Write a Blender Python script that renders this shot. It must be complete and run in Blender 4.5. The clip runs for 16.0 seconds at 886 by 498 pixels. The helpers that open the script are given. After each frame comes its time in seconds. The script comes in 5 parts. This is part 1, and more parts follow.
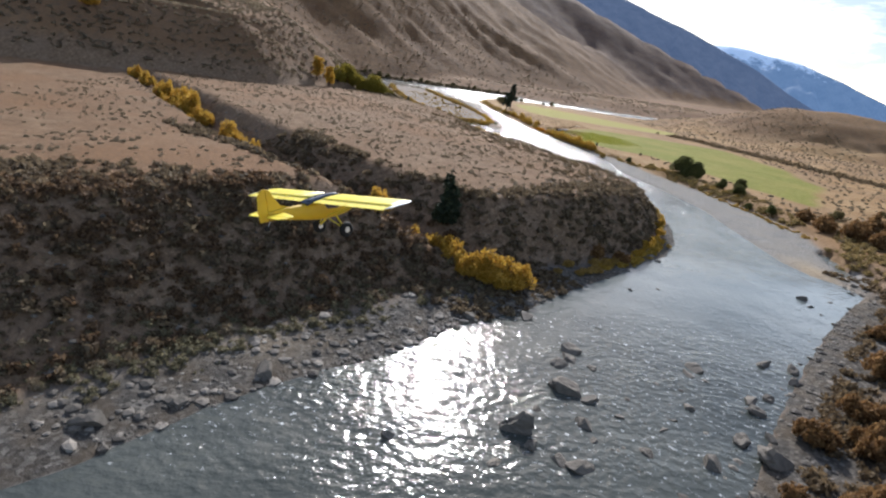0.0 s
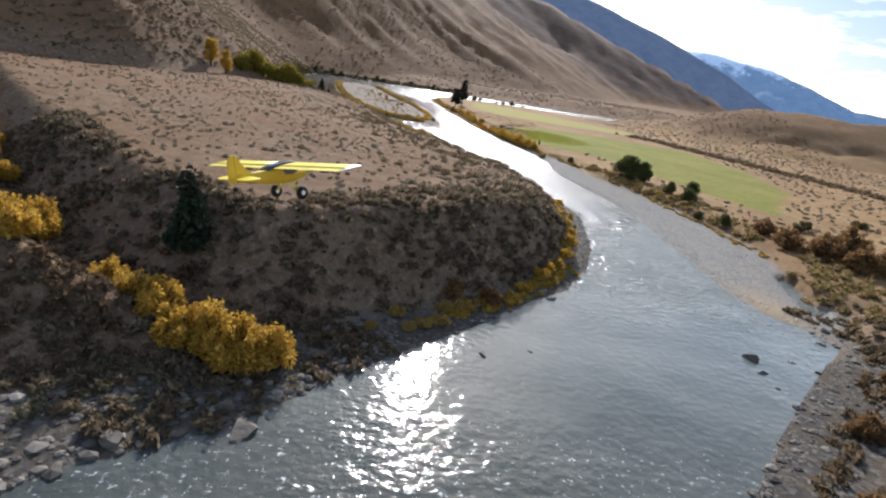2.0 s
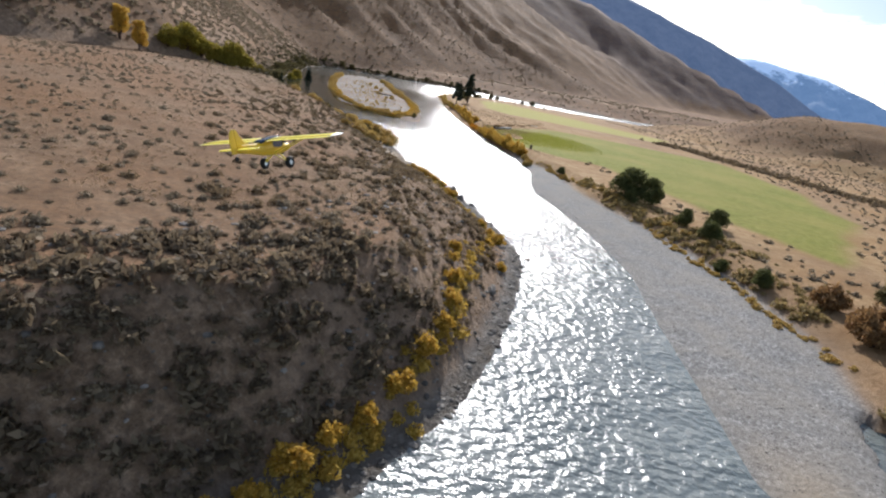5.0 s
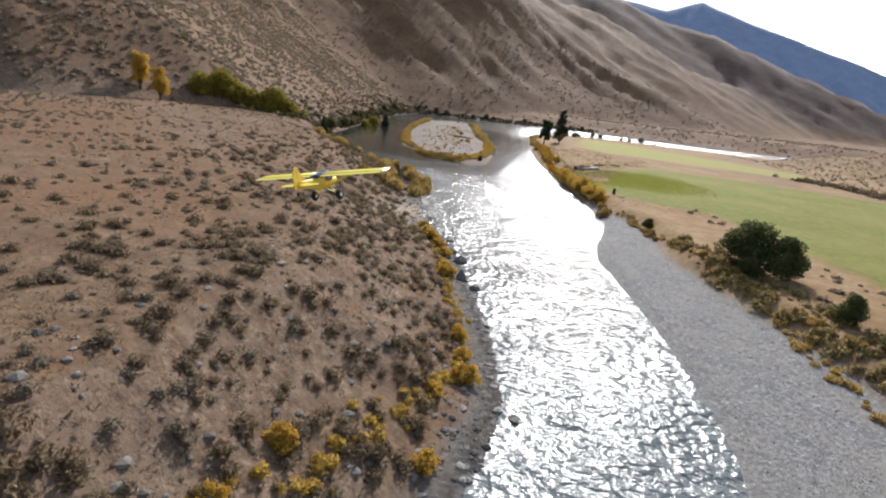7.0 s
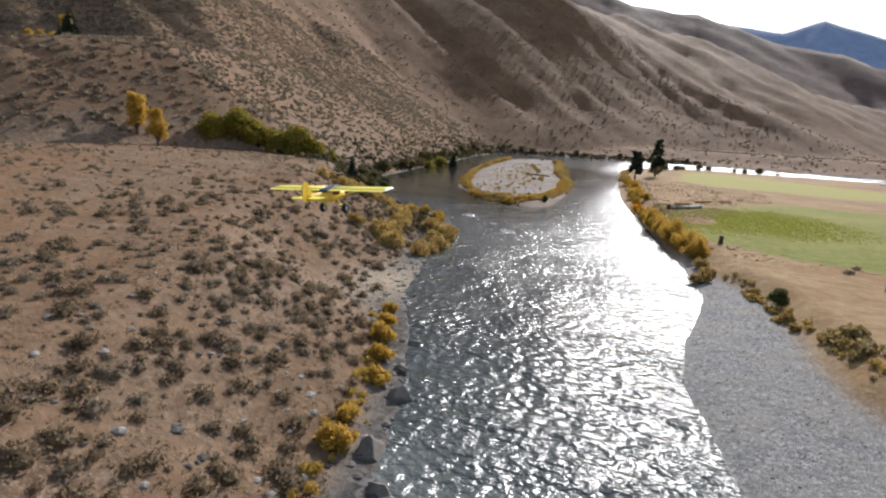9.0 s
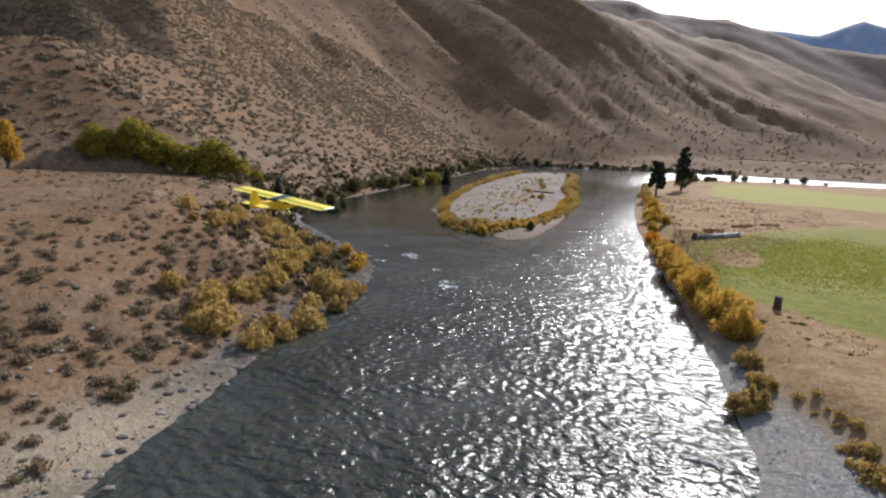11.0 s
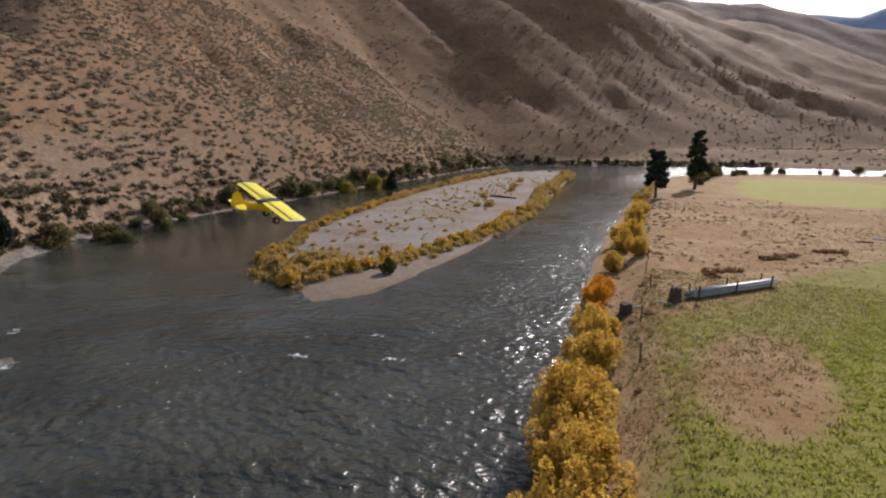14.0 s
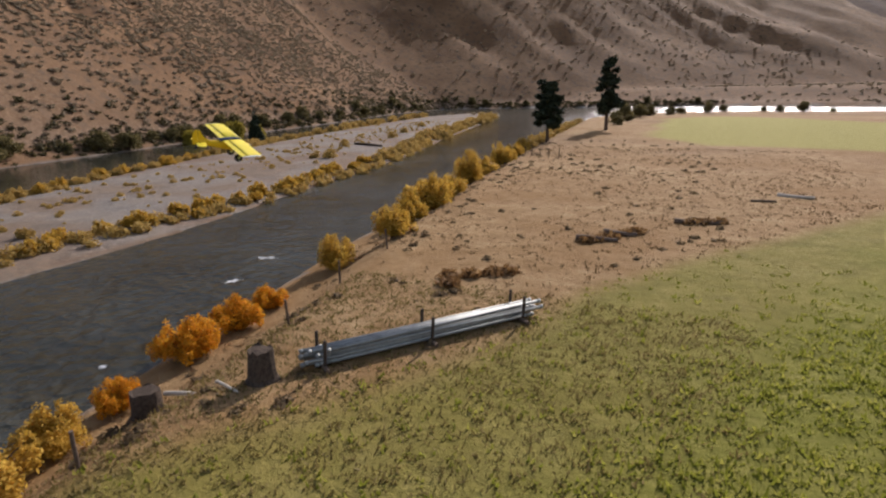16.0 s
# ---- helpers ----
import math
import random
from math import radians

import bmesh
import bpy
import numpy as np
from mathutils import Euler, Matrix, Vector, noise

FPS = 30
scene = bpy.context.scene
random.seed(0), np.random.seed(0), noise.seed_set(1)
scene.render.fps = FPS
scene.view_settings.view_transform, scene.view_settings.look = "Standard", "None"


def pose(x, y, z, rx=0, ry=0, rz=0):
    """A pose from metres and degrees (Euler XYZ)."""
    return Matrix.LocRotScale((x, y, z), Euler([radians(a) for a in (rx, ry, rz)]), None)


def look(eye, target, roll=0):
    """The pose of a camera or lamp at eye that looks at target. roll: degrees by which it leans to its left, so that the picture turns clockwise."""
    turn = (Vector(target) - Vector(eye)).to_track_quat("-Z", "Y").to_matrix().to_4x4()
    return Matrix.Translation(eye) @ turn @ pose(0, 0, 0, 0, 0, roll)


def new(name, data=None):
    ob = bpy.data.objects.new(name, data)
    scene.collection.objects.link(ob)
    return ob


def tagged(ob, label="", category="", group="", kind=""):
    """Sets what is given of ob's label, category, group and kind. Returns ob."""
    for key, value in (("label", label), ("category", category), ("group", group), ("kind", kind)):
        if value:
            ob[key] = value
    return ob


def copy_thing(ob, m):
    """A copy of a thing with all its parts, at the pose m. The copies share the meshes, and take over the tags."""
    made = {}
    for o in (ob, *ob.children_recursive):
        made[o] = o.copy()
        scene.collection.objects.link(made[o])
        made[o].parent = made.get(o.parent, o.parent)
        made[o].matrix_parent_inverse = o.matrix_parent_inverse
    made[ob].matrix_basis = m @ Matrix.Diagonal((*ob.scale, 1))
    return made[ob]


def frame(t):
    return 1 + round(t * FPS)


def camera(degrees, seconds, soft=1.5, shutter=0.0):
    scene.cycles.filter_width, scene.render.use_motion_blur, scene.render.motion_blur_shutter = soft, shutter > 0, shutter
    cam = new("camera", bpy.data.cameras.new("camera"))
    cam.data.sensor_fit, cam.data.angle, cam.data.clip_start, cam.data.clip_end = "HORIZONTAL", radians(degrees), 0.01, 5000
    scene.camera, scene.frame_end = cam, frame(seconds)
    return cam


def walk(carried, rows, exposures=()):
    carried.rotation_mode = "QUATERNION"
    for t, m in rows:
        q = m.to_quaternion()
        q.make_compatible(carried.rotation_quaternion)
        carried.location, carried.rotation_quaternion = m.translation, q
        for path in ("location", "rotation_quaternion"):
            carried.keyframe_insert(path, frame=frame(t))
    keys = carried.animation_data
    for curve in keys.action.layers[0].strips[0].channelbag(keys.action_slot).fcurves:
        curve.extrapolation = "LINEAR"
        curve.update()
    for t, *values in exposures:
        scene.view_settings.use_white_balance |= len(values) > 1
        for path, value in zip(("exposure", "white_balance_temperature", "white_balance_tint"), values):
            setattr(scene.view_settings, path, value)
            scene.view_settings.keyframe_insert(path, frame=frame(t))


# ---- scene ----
cam = camera(76.7, 16.0, soft=2.2)
PATH = [
    (0, (-0.09, 0.301, 21.828), (-0.001, 2.196, 21.195), 8.7),
    (0.5, (5.185, 6.552, 21.575), (5.3, 8.451, 20.956), 8.5),
    (1, (9.791, 12.149, 20.831), (9.921, 14.05, 20.224), 8.4),
    (1.5, (14.155, 17.816, 19.926), (14.296, 19.719, 19.329), 8.3),
    (2, (17.635, 23.759, 19.384), (17.797, 25.657, 18.774), 9.2),
    (2.5, (20.998, 29.137, 18.932), (21.172, 31.032, 18.317), 9.6),
    (3, (24.288, 34.545, 18.513), (24.468, 36.439, 17.895), 10.0),
    (3.5, (27.13, 39.539, 18.123), (27.31, 41.434, 17.511), 10.3),
    (4, (29.617, 44.812, 18.248), (29.795, 46.704, 17.624), 10.8),
    (4.2, (30.761, 46.896, 18.377), (30.917, 48.786, 17.741), 10.9),
    (6.3, (45.472, 75.9, 16.825), (45.266, 77.806, 16.254), 8.3),
    (6.5, (46.198, 78.598, 16.814), (45.939, 80.499, 16.25), 7.7),
    (7, (47.428, 86.118, 16.355), (47.041, 88.006, 15.82), 6.7),
    (7.5, (48.221, 94.049, 15.584), (47.718, 95.918, 15.081), 5.8),
    (8, (49.148, 100.662, 15.335), (48.545, 102.509, 14.861), 4.9),
    (8.5, (50.073, 107.73, 14.945), (49.385, 109.554, 14.498), 4.1),
    (9, (50.694, 115.008, 14.347), (49.943, 116.813, 13.925), 3.4),
    (9.5, (51.08, 122.023, 14.011), (50.281, 123.812, 13.61), 3.0),
    (10, (51.189, 129.278, 13.816), (50.356, 131.056, 13.431), 2.7),
    (10.2, (51.252, 132.329, 13.782), (50.415, 134.105, 13.398), 2.3),
    (12.3, (50.147, 165.947, 14.385), (49.258, 167.702, 14.025), 2.2),
    (12.5, (50.533, 169.203, 14.081), (49.628, 170.95, 13.725), 2.1),
    (13, (51.321, 177.172, 13.166), (50.387, 178.907, 12.823), 1.4),
    (13.5, (51.947, 184.131, 12.427), (50.998, 185.857, 12.083), 0.9),
    (14, (52.785, 191.263, 11.956), (51.839, 192.985, 11.584), 0.1),
    (14.5, (53.91, 199.567, 11.004), (52.988, 201.293, 10.59), -0.5),
    (15, (55.53, 206.873, 10.282), (54.641, 208.603, 9.816), -1.0),
    (15.5, (57.347, 213.561, 9.701), (56.495, 215.297, 9.192), -1.4),
    (16, (60.142, 219.242, 9.683), (59.31, 220.976, 9.134), -1.0),
]
walk(cam, [(t, look(eye, target, roll)) for t, eye, target, roll in PATH],
     exposures=((0.0, 0.46, 5900, 10), (4.0, 0.52, 5900, 10), (7.0, 0.53, 5900, 10), (9.5, 0.46, 5900, 10), (12.5, 0.35, 6000, 12), (16.0, 0.21, 6450, 17)))

# ---- light ----
SUN_AZ, SUN_EL = 3.5, 29.5     # degrees right of +y, degrees up
sun_data = bpy.data.lights.new("sun", "SUN")
sun_data.energy, sun_data.angle, sun_data.color = 4.5, radians(0.6), (1.0, 0.94, 0.86)
sun = new("sun", sun_data)
sun_dir = Vector((math.sin(radians(SUN_AZ)) * math.cos(radians(SUN_EL)), math.cos(radians(SUN_AZ)) * math.cos(radians(SUN_EL)), math.sin(radians(SUN_EL))))
sun.matrix_world = look(sun_dir * 100, (0, 0, 0))

world = bpy.data.worlds.new("world")
scene.world = world
world.use_nodes = True
wn, wl = world.node_tree.nodes, world.node_tree.links
wn.clear()
w_out = wn.new("ShaderNodeOutputWorld")
w_bg = wn.new("ShaderNodeBackground")
w_bg.inputs["Strength"].default_value = 0.075
w_sky = wn.new("ShaderNodeTexSky")
w_sky.sky_type, w_sky.sun_disc = "NISHITA", False
w_sky.sun_elevation, w_sky.sun_rotation = radians(SUN_EL), radians(SUN_AZ)
w_co = wn.new("ShaderNodeTexCoord")
w_map = wn.new("ShaderNodeMapping")
w_map.inputs["Scale"].default_value = (1.6, 1.6, 7.0)
w_noise = wn.new("ShaderNodeTexNoise")
w_noise.inputs["Scale"].default_value, w_noise.inputs["Detail"].default_value, w_noise.inputs["Roughness"].default_value = 2.2, 7.0, 0.6
w_ramp = wn.new("ShaderNodeValToRGB")
w_ramp.color_ramp.elements[0].position, w_ramp.color_ramp.elements[1].position = 0.46, 0.62
w_mix = wn.new("ShaderNodeMix")
w_mix.data_type = "RGBA"
w_cloud = wn.new("ShaderNodeMix")     # clouds: the sky's own brightness, washed to grey-white
w_cloud.data_type, w_cloud.blend_type = "RGBA", "ADD"
w_cloud.inputs[0].default_value = 1.0
w_cloud.inputs[7].default_value = (4.5, 4.35, 4.0, 1)
w_gain = wn.new("ShaderNodeMix")
w_gain.data_type, w_gain.blend_type = "RGBA", "MULTIPLY"
w_gain.inputs[0].default_value = 1.0
w_gain.inputs[7].default_value = (2.4, 2.15, 1.95, 1)
wl.new(w_sky.outputs["Color"], w_gain.inputs[6])
wl.new(w_gain.outputs[2], w_cloud.inputs[6])
wl.new(w_cloud.outputs[2], w_mix.inputs[7])
wl.new(w_co.outputs["Generated"], w_map.inputs["Vector"])
wl.new(w_map.outputs["Vector"], w_noise.inputs["Vector"])
wl.new(w_noise.outputs["Fac"], w_ramp.inputs["Fac"])
wl.new(w_ramp.outputs["Color"], w_mix.inputs[0])
wl.new(w_sky.outputs["Color"], w_mix.inputs[6])
wl.new(w_mix.outputs[2], w_bg.inputs["Color"])
wl.new(w_bg.outputs["Background"], w_out.inputs["Surface"])


# ---- materials ----
class Mat:
    """A node material with short ways to add nodes."""

    def __init__(self, name):
        self.m = bpy.data.materials.new(name)
        self.m.use_nodes = True
        self.n, self.l = self.m.node_tree.nodes, self.m.node_tree.links
        self.b = self.n["Principled BSDF"]
        self.co = None

    def put(self, socket, value):
        if isinstance(value, bpy.types.NodeSocket):
            self.l.new(value, socket)
        else:
            socket.default_value = value

    def place(self):
        if self.co is None:
            self.co = self.n.new("ShaderNodeNewGeometry").outputs["Position"]
        return self.co

    def noise(self, scale, detail=4.0, rough=0.6, vector=None):
        t = self.n.new("ShaderNodeTexNoise")
        t.inputs["Scale"].default_value, t.inputs["Detail"].default_value, t.inputs["Roughness"].default_value = scale, detail, rough
        self.l.new(vector or self.place(), t.inputs["Vector"])
        return t.outputs["Fac"]

    def voronoi(self, scale, feature="F1", out="Distance", vector=None):
        t = self.n.new("ShaderNodeTexVoronoi")
        t.feature = feature
        t.inputs["Scale"].default_value = scale
        self.l.new(vector or self.place(), t.inputs["Vector"])
        return t.outputs[out]

    def ramp(self, fac, stops):
        r = self.n.new("ShaderNodeValToRGB")
        e = r.color_ramp.elements
        while len(e) < len(stops):
            e.new(0.5)
        for k, (p, c) in zip(e, stops):
            k.position = p
            k.color = (*c, 1) if len(c) == 3 else c
        self.l.new(fac, r.inputs["Fac"])
        return r.outputs["Color"]

    def span(self, fac, lo, hi, a=0.0, b=1.0):
        r = self.n.new("ShaderNodeMapRange")
        for i, v in enumerate((lo, hi, a, b)):
            r.inputs[i + 1].default_value = v
        self.l.new(fac, r.inputs[0])
        return r.outputs[0]

    def math(self, op, a, b=0.0):
        r = self.n.new("ShaderNodeMath")
        r.operation = op
        self.put(r.inputs[0], a)
        self.put(r.inputs[1], b)
        return r.outputs[0]

    def mix(self, fac, a, b, how="MIX"):
        r = self.n.new("ShaderNodeMix")
        r.data_type, r.blend_type = "RGBA", how
        for i, v in ((0, fac), (6, a), (7, b)):
            if isinstance(v, tuple) and len(v) == 3:
                v = (*v, 1)
            self.put(r.inputs[i], v)
        return r.outputs[2]

    def attr(self, name):
        a = self.n.new("ShaderNodeAttribute")
        a.attribute_name = name
        return a.outputs["Fac"]

    def bump(self, height, strength, distance):
        b = self.n.new("ShaderNodeBump")
        b.inputs["Strength"].default_value, b.inputs["Distance"].default_value = strength, distance
        self.l.new(height, b.inputs["Height"])
        self.l.new(b.outputs["Normal"], self.b.inputs["Normal"])

    def done(self, color, rough=0.8, metal=0.0, spec=0.3):
        self.put(self.b.inputs["Base Color"], (*color, 1) if isinstance(color, tuple) and len(color) == 3 else color)
        self.put(self.b.inputs["Roughness"], rough)
        self.put(self.b.inputs["Metallic"], metal)
        self.put(self.b.inputs["Specular IOR Level"], spec)
        return self.m


def ground_material():
    k = Mat("valley_ground")
    big, mid, fine = k.noise(0.045, 5), k.noise(0.5, 5), k.noise(3.0, 6, 0.75)
    soil = k.ramp(mid, [(0.3, (0.16, 0.097, 0.055)), (0.5, (0.232, 0.146, 0.085)), (0.72, (0.31, 0.21, 0.13))])
    soil = k.mix(k.span(big, 0.42, 0.62, 0, 0.8), soil, (0.235, 0.127, 0.062))
    soil = k.mix(k.span(fine, 0.42, 0.66, 0, 0.65), soil, (0.09, 0.064, 0.044))
    clod = k.noise(1.3, 7, 0.8)
    face = k.ramp(clod, [(0.32, (0.07, 0.046, 0.03)), (0.5, (0.2, 0.132, 0.083)), (0.66, (0.36, 0.25, 0.165))])
    face = k.mix(k.span(k.noise(0.16, 6, 0.7), 0.46, 0.62, 0, 0.75), face, (0.23, 0.16, 0.11))
    face = k.mix(k.span(k.noise(3.4, 5, 0.7), 0.5, 0.6, 0, 0.7), face, k.ramp(k.voronoi(2.6, out="Color"), [(0.0, (0.05, 0.035, 0.025)), (0.6, (0.17, 0.12, 0.085)), (1.0, (0.42, 0.32, 0.23))]))
    peb = k.ramp(k.voronoi(5.0, out="Color"), [(0.0, (0.17, 0.16, 0.15)), (0.6, (0.27, 0.255, 0.24)), (1.0, (0.42, 0.40, 0.37))])
    peb = k.mix(k.span(k.voronoi(5.0, "DISTANCE_TO_EDGE"), 0.0, 0.1), (0.19, 0.18, 0.165), peb)
    peb = k.mix(k.span(k.noise(0.25, 5), 0.4, 0.65, 0, 0.6), peb, (0.30, 0.265, 0.22))
    green = k.ramp(k.noise(0.9, 6, 0.75), [(0.3, (0.115, 0.12, 0.018)), (0.52, (0.195, 0.195, 0.034)), (0.75, (0.29, 0.26, 0.075))])
    green = k.mix(k.span(k.noise(0.06, 4), 0.4, 0.65, 0, 0.6), green, (0.27, 0.23, 0.06))
    dry = k.ramp(k.noise(0.7, 7, 0.75), [(0.28, (0.2, 0.118, 0.052)), (0.5, (0.33, 0.212, 0.104)), (0.75, (0.44, 0.315, 0.175))])
    dry = k.mix(k.span(k.noise(0.11, 5), 0.42, 0.62, 0, 0.7), dry, (0.255, 0.145, 0.06))
    c = k.mix(k.attr("steep"), soil, face)
    c = k.mix(k.attr("dry"), c, dry)
    c = k.mix(k.attr("green"), c, green)
    c = k.mix(k.attr("lemon"), c, k.mix(k.span(fine, 0.4, 0.7, 0, 0.5), (0.33, 0.29, 0.085), (0.24, 0.22, 0.06)))
    c = k.mix(k.attr("gravel"), c, peb)
    # dark wet cobbles, with the left beach's shade put into their colour
    dark = k.ramp(k.voronoi(3.4, out="Color"), [(0.0, (0.045, 0.041, 0.037)), (0.6, (0.105, 0.095, 0.085)), (1.0, (0.24, 0.22, 0.195))])
    c = k.mix(k.attr("cobble_shade"), c, k.mix(k.span(k.noise(0.4, 5), 0.4, 0.65, 0, 0.7), dark, (0.11, 0.085, 0.06)))
    c = k.mix(k.attr("sand"), c, k.mix(k.span(fine, 0.4, 0.7, 0, 0.6), (0.40, 0.315, 0.22), (0.29, 0.22, 0.15)))
    scrub = k.span(k.noise(0.35, 6, 0.75), 0.52, 0.62)
    far = k.ramp(k.noise(0.025, 10, 0.72), [(0.3, (0.12, 0.066, 0.034)), (0.5, (0.192, 0.109, 0.056)), (0.7, (0.268, 0.162, 0.087))])
    far = k.mix(k.math("MULTIPLY", scrub, 0.8), far, (0.075, 0.06, 0.045))
    c = k.mix(k.attr("hill"), c, far)
    # aerial haze on the farthest slopes, mixed into their base colour
    c = k.mix(k.attr("far_haze"), c, k.ramp(k.noise(0.03, 9, 0.75), [(0.35, (0.07, 0.072, 0.095)), (0.65, (0.14, 0.143, 0.18))]))
    k.bump(k.math("ADD", k.math("MULTIPLY", mid, 0.6), k.math("ADD", k.math("MULTIPLY", fine, 0.35), k.math("MULTIPLY", clod, 0.5))), 0.9, 0.4)
    return k.done(c, 0.95, 0.0, 0.1)


def water_material():
    k = Mat("river_water")
    flow = k.n.new("ShaderNodeMapping")
    flow.inputs["Scale"].default_value = (1.0, 1.1, 1.0)
    k.l.new(k.place(), flow.inputs["Vector"])
    v = flow.outputs["Vector"]
    chop = k.attr("chop")
    a, b, c = k.noise(1.6, 2, 0.45, v), k.noise(0.4, 2, 0.5, v), k.noise(0.09, 4, 0.55, v)
    gust = k.span(k.noise(0.14, 3, 0.6, v), 0.35, 0.65, 0.6, 1.25)
    h = k.math("ADD", k.math("ADD", k.math("MULTIPLY", a, 0.48), k.math("MULTIPLY", b, 0.55)), k.math("MULTIPLY", k.noise(4.5, 3, 0.6, v), 0.09))
    k.bump(k.math("MULTIPLY", k.math("MULTIPLY", h, gust), chop), 1.0, 0.55)
    bed = k.ramp(c, [(0.35, (0.022, 0.023, 0.017)), (0.65, (0.045, 0.046, 0.036))])
    # pale shallow bed, lifted further to paint in the pool's sky reflection
    bed = k.mix(k.attr("shoal_sheen"), bed, k.ramp(c, [(0.35, (0.115, 0.132, 0.13)), (0.65, (0.175, 0.188, 0.178))]))
    froth = k.math("MULTIPLY", k.math("SUBTRACT", k.noise(2.0, 8, 0.72, v), 0.5), 1.35)
    foam = k.span(k.math("ADD", k.math("MULTIPLY", k.attr("rapid"), 0.5), froth), 0.41, 0.56, 0.0, 0.9)
    col = k.mix(foam, bed, (0.72, 0.74, 0.75))
    k.b.inputs["IOR"].default_value = 1.33
    return k.done(col, k.math("ADD", k.math("MULTIPLY", foam, 0.5), k.math("ADD", k.math("MULTIPLY", k.attr("rapid"), -0.1), k.math("ADD", 0.06, k.math("MULTIPLY", chop, 0.16)))), 0.0, 0.5)


def leaf_material(name, dark, mid, light, trans=0.25):
    k = Mat(name)
    rnd = k.n.new("ShaderNodeNewGeometry").outputs["Random Per Island"]
    c = k.ramp(k.math("ADD", k.math("MULTIPLY", rnd, 0.6), k.math("MULTIPLY", k.noise(0.6, 3), 0.4)), [(0.15, dark), (0.5, mid), (0.85, light)])
    k.b.inputs["Subsurface Weight"].default_value = 0.0
    m = k.done(c, 0.75, 0.0, 0.2)
    tr = k.n.new("ShaderNodeBsdfTranslucent")
    k.l.new(c, tr.inputs["Color"])
    ms = k.n.new("ShaderNodeMixShader")
    ms.inputs[0].default_value = trans
    k.l.new(k.b.outputs[0], ms.inputs[1])
    k.l.new(tr.outputs[0], ms.inputs[2])
    k.l.new(ms.outputs[0], k.n["Material Output"].inputs["Surface"])
    return m


def plain(name, color, rough=0.6, metal=0.0, spec=0.4, vary=0.25, scale=6.0, bump=0.0):
    k = Mat(name)
    dark = tuple(v * (1 - vary) for v in color)
    lite = tuple(min(1.0, v * (1 + vary)) for v in color)
    n = k.noise(scale, 5, 0.65)
    c = k.ramp(n, [(0.3, dark), (0.7, lite)])
    if bump:
        k.bump(n, 0.6, bump)
    return k.done(c, rough, metal, spec)


def rock_material(name, low, mid, high):
    k = Mat(name)
    rnd = k.n.new("ShaderNodeNewGeometry").outputs["Random Per Island"]
    a = k.noise(2.5, 6, 0.7)
    c = k.ramp(k.math("ADD", k.math("MULTIPLY", rnd, 0.55), k.math("MULTIPLY", a, 0.5)), [(0.15, low), (0.5, mid), (0.85, high)])
    k.bump(k.noise(6.0, 6, 0.7), 0.5, 0.08)
    return k.done(c, 0.8, 0.0, 0.22)


M_GROUND, M_WATER = ground_material(), water_material()
M_ROCK = rock_material("river_rock", (0.036, 0.032, 0.029), (0.105, 0.091, 0.077), (0.26, 0.225, 0.185))
M_COBBLE = rock_material("bank_cobble", (0.045, 0.04, 0.035), (0.125, 0.109, 0.093), (0.3, 0.265, 0.225))
M_SAGE = leaf_material("sagebrush_leaf", (0.105, 0.08, 0.053), (0.205, 0.16, 0.106), (0.32, 0.258, 0.175), 0.45)
M_WILLOW = leaf_material("willow_leaf", (0.33, 0.19, 0.028), (0.54, 0.335, 0.048), (0.72, 0.49, 0.11), 0.5)
M_OCHRE = leaf_material("ochre_leaf", (0.26, 0.17, 0.05), (0.42, 0.28, 0.08), (0.56, 0.39, 0.13), 0.38)
M_GREEN = leaf_material("green_leaf", (0.042, 0.048, 0.016), (0.09, 0.098, 0.03), (0.17, 0.16, 0.05), 0.35)
M_OLIVE = leaf_material("olive_leaf", (0.12, 0.105, 0.016), (0.27, 0.215, 0.03), (0.45, 0.34, 0.055), 0.4)
M_PINE = leaf_material("pine_needle", (0.012, 0.018, 0.011), (0.026, 0.036, 0.02), (0.05, 0.06, 0.03), 0.1)
M_RUST = leaf_material("rust_leaf", (0.13, 0.072, 0.034), (0.24, 0.135, 0.055), (0.36, 0.215, 0.09), 0.42)
M_BROWN = leaf_material("brown_leaf", (0.08, 0.057, 0.035), (0.172, 0.122, 0.07), (0.29, 0.208, 0.115), 0.42)
M_BARK = plain("bark", (0.09, 0.06, 0.045), 0.9, 0, 0.2, 0.4, 8, 0.05)


# ---- numbers of the land ----
def vnoise(x, y, size, seed):
    """Smooth value noise in 0..1 on arrays."""
    u, v = np.asarray(x) / size, np.asarray(y) / size
    i, j = np.floor(u).astype(np.int64), np.floor(v).astype(np.int64)
    f, g = u - i, v - j
    f, g = f * f * (3 - 2 * f), g * g * (3 - 2 * g)

    def r(a, b):
        n = (a * 374761393 + b * 668265263 + seed * 974634777) & 0x7FFFFFFF
        n = ((n ^ (n >> 13)) * 1274126177) & 0x7FFFFFFF
        return ((n ^ (n >> 16)) & 0xFFFF) / 65535.0

    return (r(i, j) * (1 - f) + r(i + 1, j) * f) * (1 - g) + (r(i, j + 1) * (1 - f) + r(i + 1, j + 1) * f) * g


def fbm(x, y, size, seed, octaves=4):
    total, amp, norm = 0.0, 1.0, 0.0
    for o in range(octaves):
        total, norm = total + amp * vnoise(x, y, size / 2 ** o, seed + o), norm + amp
        amp *= 0.5
    return total / norm


def smooth(a, lo, hi):
    t = np.clip((a - lo) / (hi - lo), 0, 1)
    return t * t * (3 - 2 * t)


